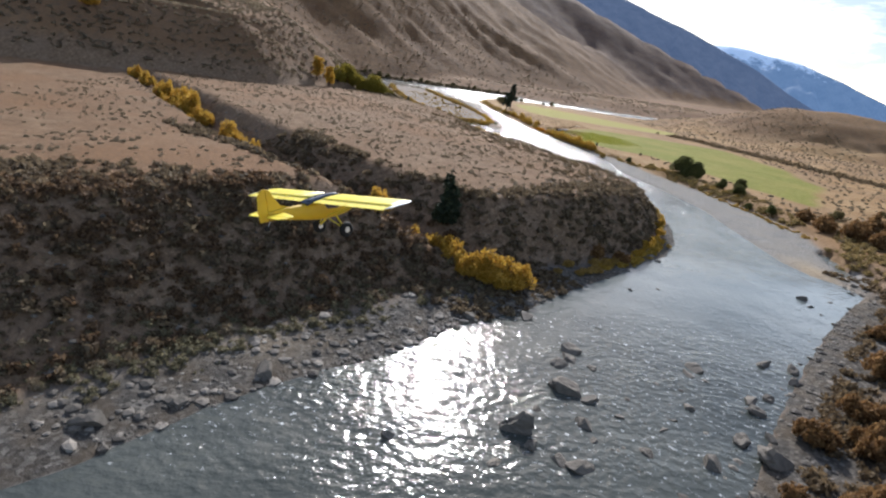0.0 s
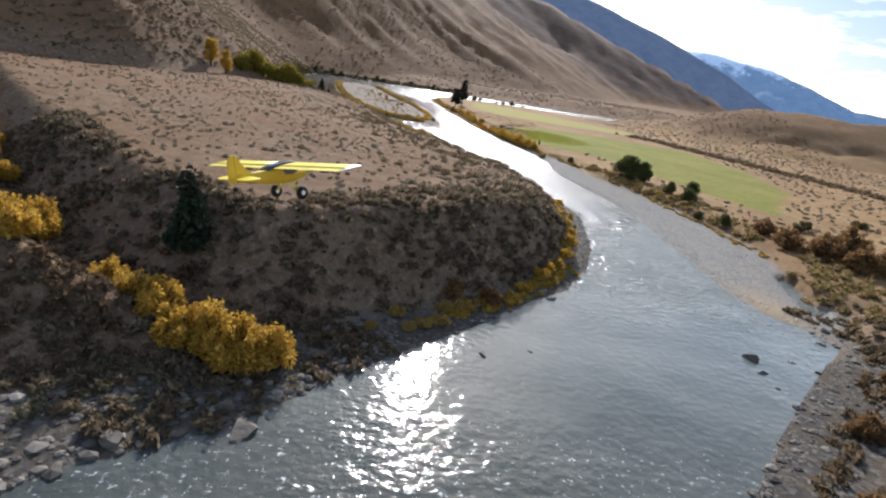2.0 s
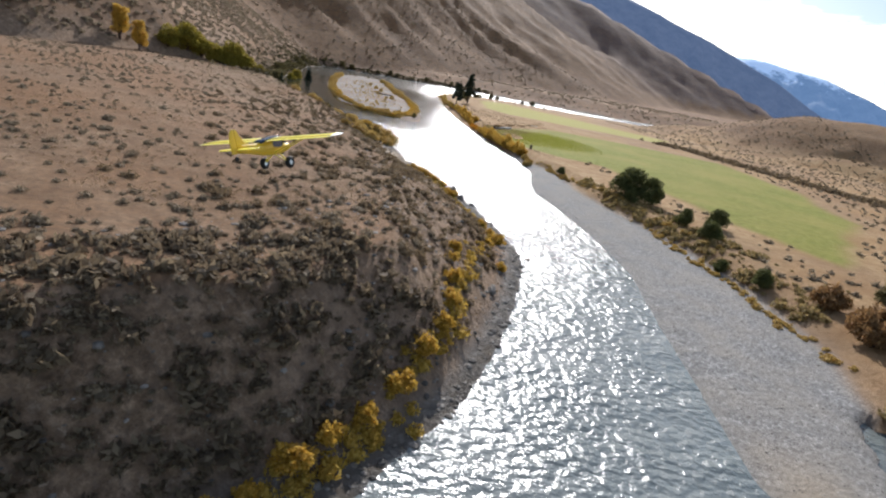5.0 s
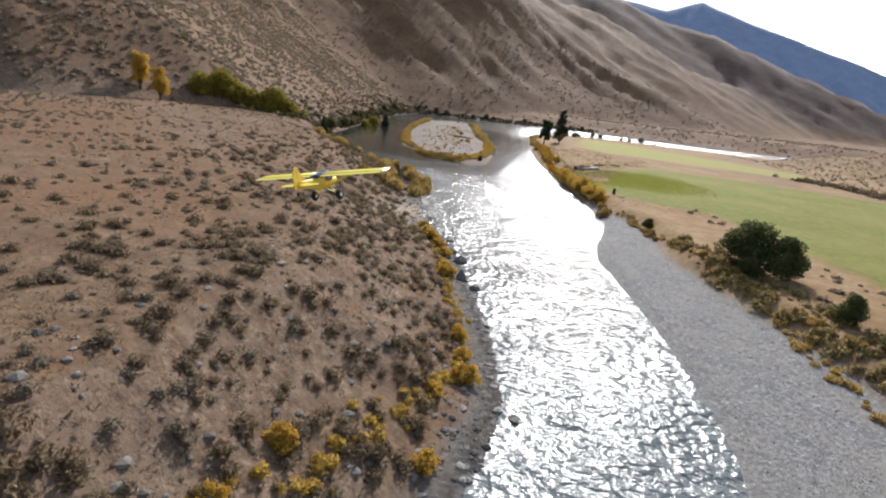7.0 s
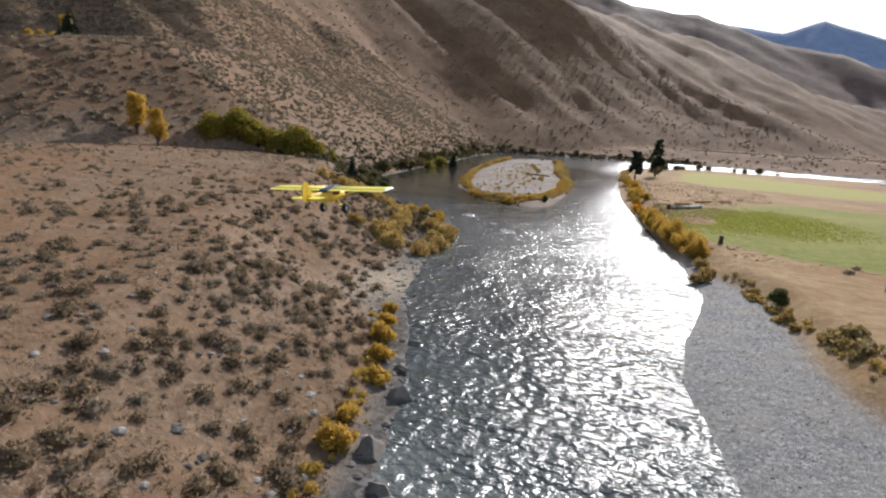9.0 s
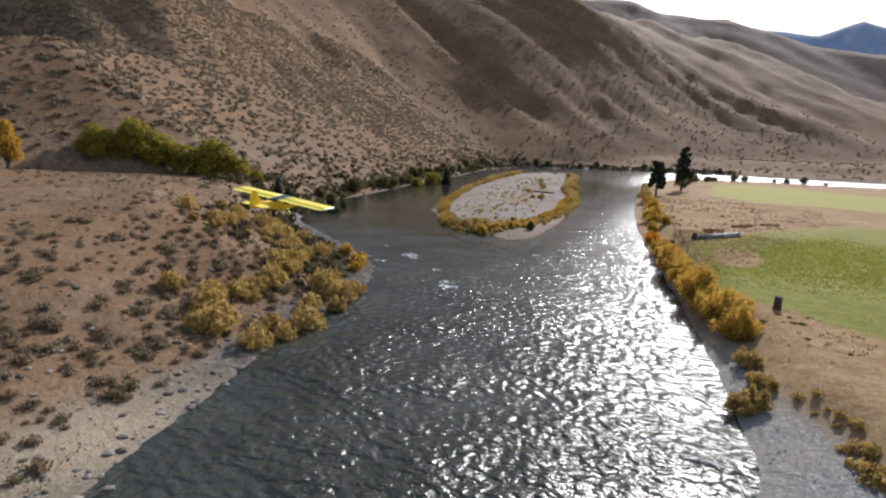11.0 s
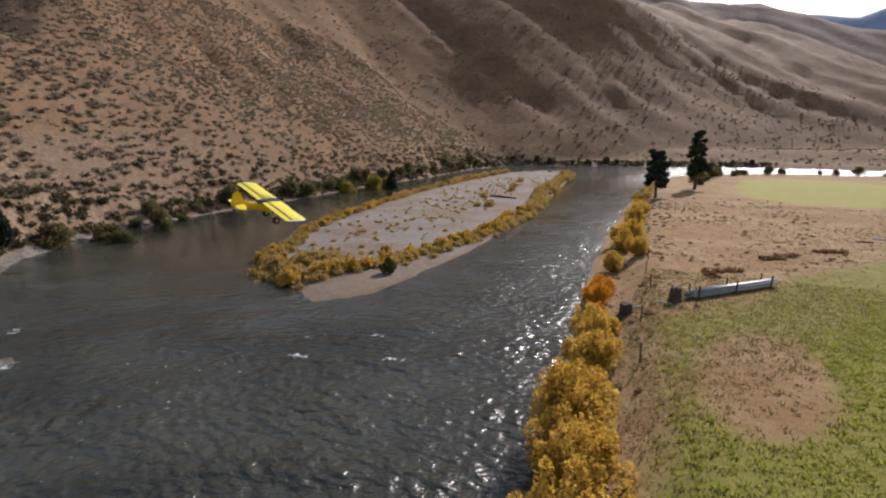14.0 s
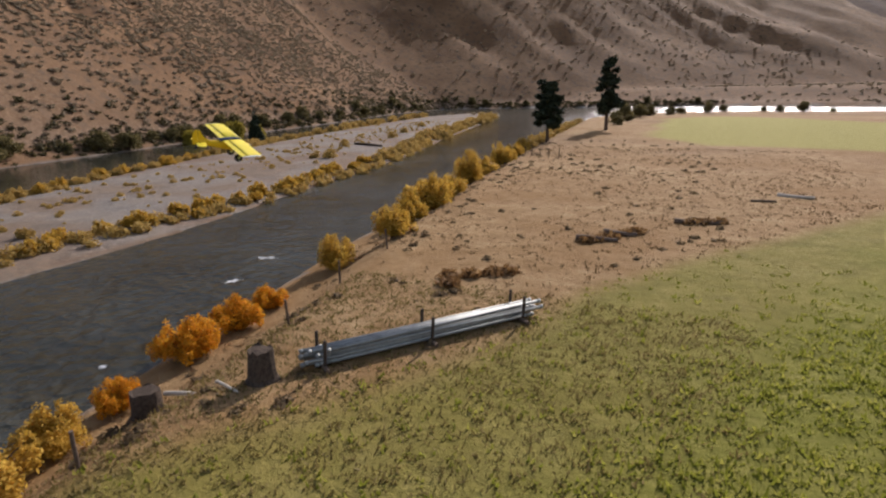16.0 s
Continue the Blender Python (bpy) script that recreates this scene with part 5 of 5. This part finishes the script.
for n, (sx, sy, r, h) in enumerate(((49.0, 230.2, 0.38, 0.95), (46.2, 228.4, 0.42, 0.8), (56.4, 195.8, 0.28, 1.0))):
    ob = part("stump", stump(n + 2.3, r, h), M_CHAR, None)
    ob.matrix_basis = pose(sx, sy, float(height(sx, sy)), 0, 0, n * 50)
    tagged(ob, "dark weathered tree stump in dry grass", "stump", "old stumps")
for n, (lx, ly, size, r, ang, mat, words) in enumerate(((47.0, 229.2, 1.5, 0.07, 20, M_PALE, "bleached broken log in dry grass"), (55.0, 249.2, 2.2, 0.16, 15, M_WOOD, "brown rotting log on the terrace"), (56.0, 250.8, 1.8, 0.2, 20, M_WOOD, "brown rotting log on the terrace"), (59.8, 255.4, 2.6, 0.17, 10, M_WOOD, "brown rotting log on the terrace"), (66.0, 266.6, 2.4, 0.16, -25, M_PALE, "bleached log with a broken root"), (63.8, 264.0, 1.6, 0.1, 0, M_WOOD, "brown rotting log on the terrace"), (6.5, 302, 7.5, 0.22, -20, M_CHAR, "long dark driftwood trunk on the island gravel"), (48.4, 229.4, 1.0, 0.05, -10, M_PALE, "bleached broken log in dry grass"))):
    bm = bmesh.new()
    sides, steps, rings = 10, 7, []
    for j in range(steps):
        u = j / (steps - 1)
        q = r * (1.1 - 0.4 * u)
        mid = Vector((size * (u - 0.5), 0.12 * r * math.sin(u * 5 + n), 0.4 * r * math.sin(u * 3 + n)))
        rings.append([bm.verts.new(mid + Vector((0, q * math.cos(6.2832 * i / sides) * (1 + 0.15 * math.sin(3 * i + j)), q * math.sin(6.2832 * i / sides)))) for i in range(sides)])
    for lo, hi in zip(rings, rings[1:]):
        for i in range(sides):
            bm.faces.new((lo[i], lo[(i + 1) % sides], hi[(i + 1) % sides], hi[i]))
    bm.faces.new(rings[0][::-1])
    bm.faces.new(rings[-1])
    ob = part("log", bm, mat, None)
    ob.matrix_basis = pose(lx, ly, float(height(lx, ly)) + r * 0.6, 0, 0, ang)
    tagged(ob, words, "log", "fallen logs")
for n, (fx, fy) in enumerate(((39.9, 287.3), (41.3, 286.2), (42.6, 285.4), (43.9, 285.2), (38.6, 289), (45.8, 238.5), (46.9, 233.8), (45.2, 243.6), (47.6, 225.6), (48.6, 219.6))):
    bm = bmesh.new()
    tube(bm, (0, 0, -0.3), (0.03, 0.0, 1.05), 0.05, 8)
    ob = part("fence_post", bm, M_WOOD, None)
    ob.matrix_basis = pose(fx, fy, float(height(fx, fy)), 4 * math.sin(n * 2), 4 * math.cos(n * 3), n * 40)
    tagged(ob, "old grey wooden fence post on the bank", "post", "fence posts")


# ---- model aeroplane ----
M_YELLOW = plain("yellow_film", (0.80, 0.50, 0.012), 0.4, 0, 0.5, 0.05, 4.0)
M_LEMON = plain("lemon_film", (0.86, 0.70, 0.05), 0.4, 0, 0.5, 0.04, 4.0)
M_SMOKE = plain("smoked_canopy", (0.03, 0.045, 0.07), 0.08, 0, 0.7, 0.1, 3.0)
M_SIDE = plain("dark_window", (0.05, 0.018, 0.014), 0.2, 0, 0.6, 0.2, 3.0)
M_TYRE = plain("black_tyre", (0.018, 0.018, 0.018), 0.75, 0, 0.3, 0.2, 20.0)
M_METAL = plain("bright_metal", (0.7, 0.7, 0.7), 0.3, 0.9, 0.5, 0.1, 10.0)
M_TIP = plain("pale_tip", (0.82, 0.82, 0.76), 0.4, 0, 0.5, 0.05, 4.0)
M_SEAM = plain("hinge_gap", (0.36, 0.26, 0.02), 0.8, 0, 0.2, 0.2, 10.0)


def loft(bm, sections, closed=True):
    """Skin over rings of equal length."""
    rings = [[bm.verts.new(p) for p in ring] for ring in sections]
    m = len(rings[0])
    for lo, hi in zip(rings, rings[1:]):
        for i in range(m):
            bm.faces.new((lo[i], lo[(i + 1) % m], hi[(i + 1) % m], hi[i]))
    if closed:
        bm.faces.new(rings[0][::-1])
        bm.faces.new(rings[-1])
    bmesh.ops.recalc_face_normals(bm, faces=bm.faces)
    return bm


def oval(y, w, lo, hi, sides=16, box=0.55):
    """A rounded-box ring across the fuselage."""
    out = []
    for i in range(sides):
        a = 6.2832 * i / sides
        c, s = math.cos(a), math.sin(a)
        out.append((w * math.copysign(abs(c) ** box, c), y, (lo + hi) / 2 + (hi - lo) / 2 * math.copysign(abs(s) ** box, s)))
    return out


def airfoil(x, lead, trail, z, thick, lo=0.0, hi=1.0, n=9):
    """A wing section at x between the shares lo and hi of the chord from the leading edge."""
    def half(u):
        return thick * 2.6 * (0.30 * math.sqrt(u) - 0.13 * u - 0.17 * u * u)
    us = [lo + (hi - lo) * (i / (n - 1)) ** 1.5 for i in range(n)]
    top = [(x, lead + (trail - lead) * u, z + half(u) + 0.25 * thick * u * (1 - u)) for u in us]
    low = [(x, lead + (trail - lead) * u, z - 0.35 * half(u) - 0.001) for u in us]
    return top + low[::-1]


def plate(outline, thick, flat):
    """A thin rounded panel from an outline in two axes; flat is 'x' or 'z'."""
    bm = bmesh.new()

    def at(a, b, h):
        return (h, a, b) if flat == "x" else (a, b, h)
    mid = (sum(p[0] for p in outline) / len(outline), sum(p[1] for p in outline) / len(outline))
    rings = []
    for h, k in ((-thick / 2, 0.97), (-thick / 4, 1.0), (thick / 4, 1.0), (thick / 2, 0.97)):
        rings.append([at(mid[0] + (a - mid[0]) * k, mid[1] + (b - mid[1]) * k, h) for a, b in outline])
    return loft(bm, rings)


def model_plane():
    plane = thing("model_aeroplane", "bright yellow high-wing model aeroplane flying with black balloon tyres", "model aeroplane")
    bm = bmesh.new()
    loft(bm, [oval(-0.70, 0.012, -0.045, 0.045), oval(-0.60, 0.022, -0.062, 0.045), oval(-0.42, 0.04, -0.10, 0.035), oval(-0.25, 0.058, -0.14, 0.03), oval(-0.12, 0.068, -0.162, 0.035), oval(0.0, 0.07, -0.17, 0.04), oval(0.12, 0.07, -0.168, 0.02), oval(0.17, 0.07, -0.162, -0.035), oval(0.24, 0.064, -0.15, -0.045), oval(0.30, 0.052, -0.13, -0.05), oval(0.325, 0.03, -0.11, -0.06)])
    body = part("fuselage", bm, M_YELLOW, plane, shade=True)
    bm = bmesh.new()
    loft(bm, [oval(0.321, 0.024, -0.105, -0.062, 12, 0.9), oval(0.345, 0.019, -0.10, -0.066, 12, 0.95), oval(0.37, 0.006, -0.088, -0.077, 12, 1.0)])
    part("spinner", bm, M_METAL, plane, "pale spinner", True)
    for s in (-1, 1):
        bm = bmesh.new()
        loft(bm, [airfoil(s * x, 0.16 - a, -0.24, 0.045, 0.04 * k, 0.0, 0.72) for x, a, k in ((0.07, 0, 1), (0.5, 0, 1), (0.96, 0, 1), (1.02, 0.012, 0.85))])
        part("wing_panel", bm, M_LEMON, plane, shade=True)
        bm = bmesh.new()
        loft(bm, [airfoil(s * x, 0.16 - a, -0.24 + a, 0.045, 0.04 * k, 0.0, 1.0) for x, a, k in ((1.021, 0.012, 0.84), (1.04, 0.04, 0.6), (1.052, 0.09, 0.25))])
        part("wing_tip", bm, M_TIP, plane, "pale wing tip", True)
        for name, x0, x1, mat in (("flap", 0.075, 0.5, M_LEMON), ("aileron", 0.51, 1.018, M_LEMON)):
            bm = bmesh.new()
            loft(bm, [airfoil(s * x, 0.16, -0.24, 0.040, 0.04, 0.755, 1.0, 6) for x in (x0, x1)])
            part(name, bm, mat, plane)
        bm = bmesh.new()
        loft(bm, [airfoil(s * x, 0.16, -0.24, 0.042, 0.034, 0.715, 0.76, 4) for x in (0.075, 1.015)])
        part("hinge_line", bm, M_SEAM, plane, "dark hinge gap")
        bm = bmesh.new()
        tube(bm, (s * 0.066, 0.05, -0.14), (s * 0.52, 0.03, 0.03), 0.008, 8)
        tube(bm, (s * 0.066, -0.07, -0.13), (s * 0.50, -0.06, 0.03), 0.006, 8)
        part("wing_strut", bm, M_LEMON, plane)
        bm = bmesh.new()
        loft(bm, [[(s * 0.0722, y, z) for y, z in ((0.13, -0.05), (0.11, 0.02), (-0.02, 0.025), (-0.10, 0.0), (-0.06, -0.06), (0.06, -0.075))], [(s * 0.067, y, z) for y, z in ((0.13, -0.05), (0.11, 0.02), (-0.02, 0.025), (-0.10, 0.0), (-0.06, -0.06), (0.06, -0.075))]])
        part("side_window", bm, M_SIDE, plane, "dark side window")
        bm = bmesh.new()
        tube(bm, (s * 0.05, 0.05, -0.155), (s * 0.19, 0.028, -0.275), 0.009, 8)
        tube(bm, (s * 0.05, -0.06, -0.155), (s * 0.185, 0.02, -0.27), 0.006, 8)
        part("gear_leg", bm, M_LEMON, plane)
        bm = bmesh.new()
        ring = [[(s * 0.207 + 0.034 * math.cos(b) * 1.0, 0.026 + (0.05 + 0.03 * math.sin(b)) * math.cos(a), -0.282 + (0.05 + 0.03 * math.sin(b)) * math.sin(a)) for b in np.linspace(0, 6.2832, 13)[:-1]] for a in np.linspace(0, 6.2832, 21)]
        loft(bm, ring, False)
        wheel = part("wheel", bm, M_TYRE, plane, "black balloon tyre", True)
        bm = bmesh.new()
        tube(bm, (s * 0.183, 0.026, -0.282), (s * 0.231, 0.026, -0.282), 0.03, 14)
        part("hub", bm, M_METAL, wheel, "bright wheel hub")
        bm = plate([(s * 0.012, -0.56), (s * 0.10, -0.565), (s * 0.27, -0.62), (s * 0.285, -0.655), (s * 0.27, -0.675), (s * 0.012, -0.675)], 0.012, "z")
        ob = part("stabiliser", bm, M_LEMON, plane)
        bm = plate([(s * 0.02, -0.682), (s * 0.272, -0.682), (s * 0.275, -0.71), (s * 0.22, -0.765), (s * 0.05, -0.76), (s * 0.02, -0.72)], 0.01, "z")
        part("elevator", bm, M_LEMON, plane)
    bm = bmesh.new()
    loft(bm, [[(x, y, z) for x, z in ((-0.071, 0.048 + h), (-0.04, 0.068 + h), (0.04, 0.068 + h), (0.071, 0.048 + h), (0.06, 0.03 + h), (-0.06, 0.03 + h))] for y, h in ((-0.30, -0.012), (-0.22, 0.0), (-0.05, 0.014), (0.07, 0.014), (0.13, -0.005), (0.19, -0.075))])
    part("canopy", bm, M_SMOKE, plane, "dark smoked canopy and roof", True)
    bm = plate([(-0.44, 0.03), (-0.56, 0.075), (-0.63, 0.17), (-0.66, 0.235), (-0.70, 0.25), (-0.70, -0.03)], 0.012, "x")
    part("fin", bm, M_YELLOW, plane)
    bm = plate([(-0.705, -0.05), (-0.705, 0.252), (-0.74, 0.25), (-0.79, 0.2), (-0.805, 0.08), (-0.80, -0.045)], 0.012, "x")
    part("rudder", bm, M_YELLOW, plane)
    bm = bmesh.new()
    tube(bm, (0, -0.69, -0.05), (0, -0.73, -0.105), 0.004, 6)
    part("tail_leg", bm, M_METAL, plane, "thin wire tail leg")
    bm = bmesh.new()
    tube(bm, (-0.012, -0.735, -0.11), (0.012, -0.735, -0.11), 0.025, 12)
    part("tail_wheel", bm, M_TYRE, plane, "small black tail wheel")
    return plane


aeroplane = model_plane()
# seconds, place, pitch, bank, heading
FLIGHT = [
    (0.0, -1.069, 5.846, 20.314, 5.7, -11.1, -37.5),
    (0.5, 4.125, 12.255, 20.124, 5.8, -10.4, -36.1),
    (1.0, 8.586, 18.258, 19.411, 5.0, -8.5, -33.1),
    (1.5, 12.799, 24.287, 18.545, 4.2, -9.6, -31.2),
    (2.0, 16.208, 30.329, 17.993, 5.0, -10.6, -31.1),
    (2.5, 19.404, 36.075, 17.499, 6.8, -11.1, -27.8),
    (3.0, 22.562, 41.715, 17.086, 6.6, -12.8, -24.6),
    (3.5, 25.265, 47.036, 16.728, 5.3, -14.7, -23.1),
    (4.0, 27.697, 52.351, 16.853, 4.7, -15.8, -21.7),
    (4.2, 28.717, 54.527, 16.913, 4.4, -16.5, -21.1),
    (6.3, 42.457, 83.435, 15.424, 3.4, -11.6, -8.1),
    (6.5, 42.963, 86.354, 15.374, 3.3, -11.5, -6.0),
    (7.0, 43.927, 93.802, 14.963, 4.2, -12.0, -3.2),
    (7.5, 44.527, 101.411, 14.325, 5.2, -10.3, -2.2),
    (8.0, 44.904, 108.288, 14.091, 4.6, -7.8, 1.6),
    (8.5, 45.369, 115.376, 13.797, 4.7, -5.7, 2.3),
    (9.0, 45.570, 122.554, 13.266, 4.9, -4.2, 3.2),
    (9.5, 45.374, 129.693, 12.943, 4.5, -3.5, 2.3),
    (10.0, 44.944, 136.980, 12.756, 3.8, 0.3, 2.1),
    (10.2, 44.856, 140.031, 12.726, 3.4, 1.3, 1.4),
    (12.3, 42.510, 173.593, 13.108, 0.9, 14.8, -6.6),
    (12.5, 42.857, 176.732, 12.825, 0.5, 15.2, -8.2),
    (12.9, 43.550, 182.915, 12.199, -0.1, 15.0, -10.5),
    (13.2, 43.869, 187.323, 11.753, -0.5, 14.7, -12.0),
    (13.5, 44.079, 191.627, 11.342, -0.9, 14.9, -13.7),
    (13.8, 44.399, 196.058, 11.052, -1.3, 15.7, -15.4),
    (14.2, 45.136, 202.233, 10.530, -2.0, 16.3, -18.2),
    (14.5, 46.019, 206.992, 10.043, -2.0, 16.2, -20.1),
    (14.9, 47.237, 212.956, 9.521, -1.6, 16.6, -22.3),
    (15.2, 48.228, 217.183, 9.207, -1.5, 16.9, -24.5),
    (15.5, 49.329, 221.286, 8.913, -1.6, 16.9, -25.6),
    (16.0, 51.337, 227.843, 8.738, -2.3, 15.0, -24.4),
]


def motions():
    rows = []
    for t, px, py, pz, pitch, bank, heading in FLIGHT:
        m = Matrix.Translation((px, py, pz)) @ Matrix.Rotation(radians(heading), 4, "Z") @ Matrix.Rotation(radians(pitch), 4, "X") @ Matrix.Rotation(radians(bank), 4, "Y")
        rows.append((t, m))
    walk(aeroplane, rows)


motions()
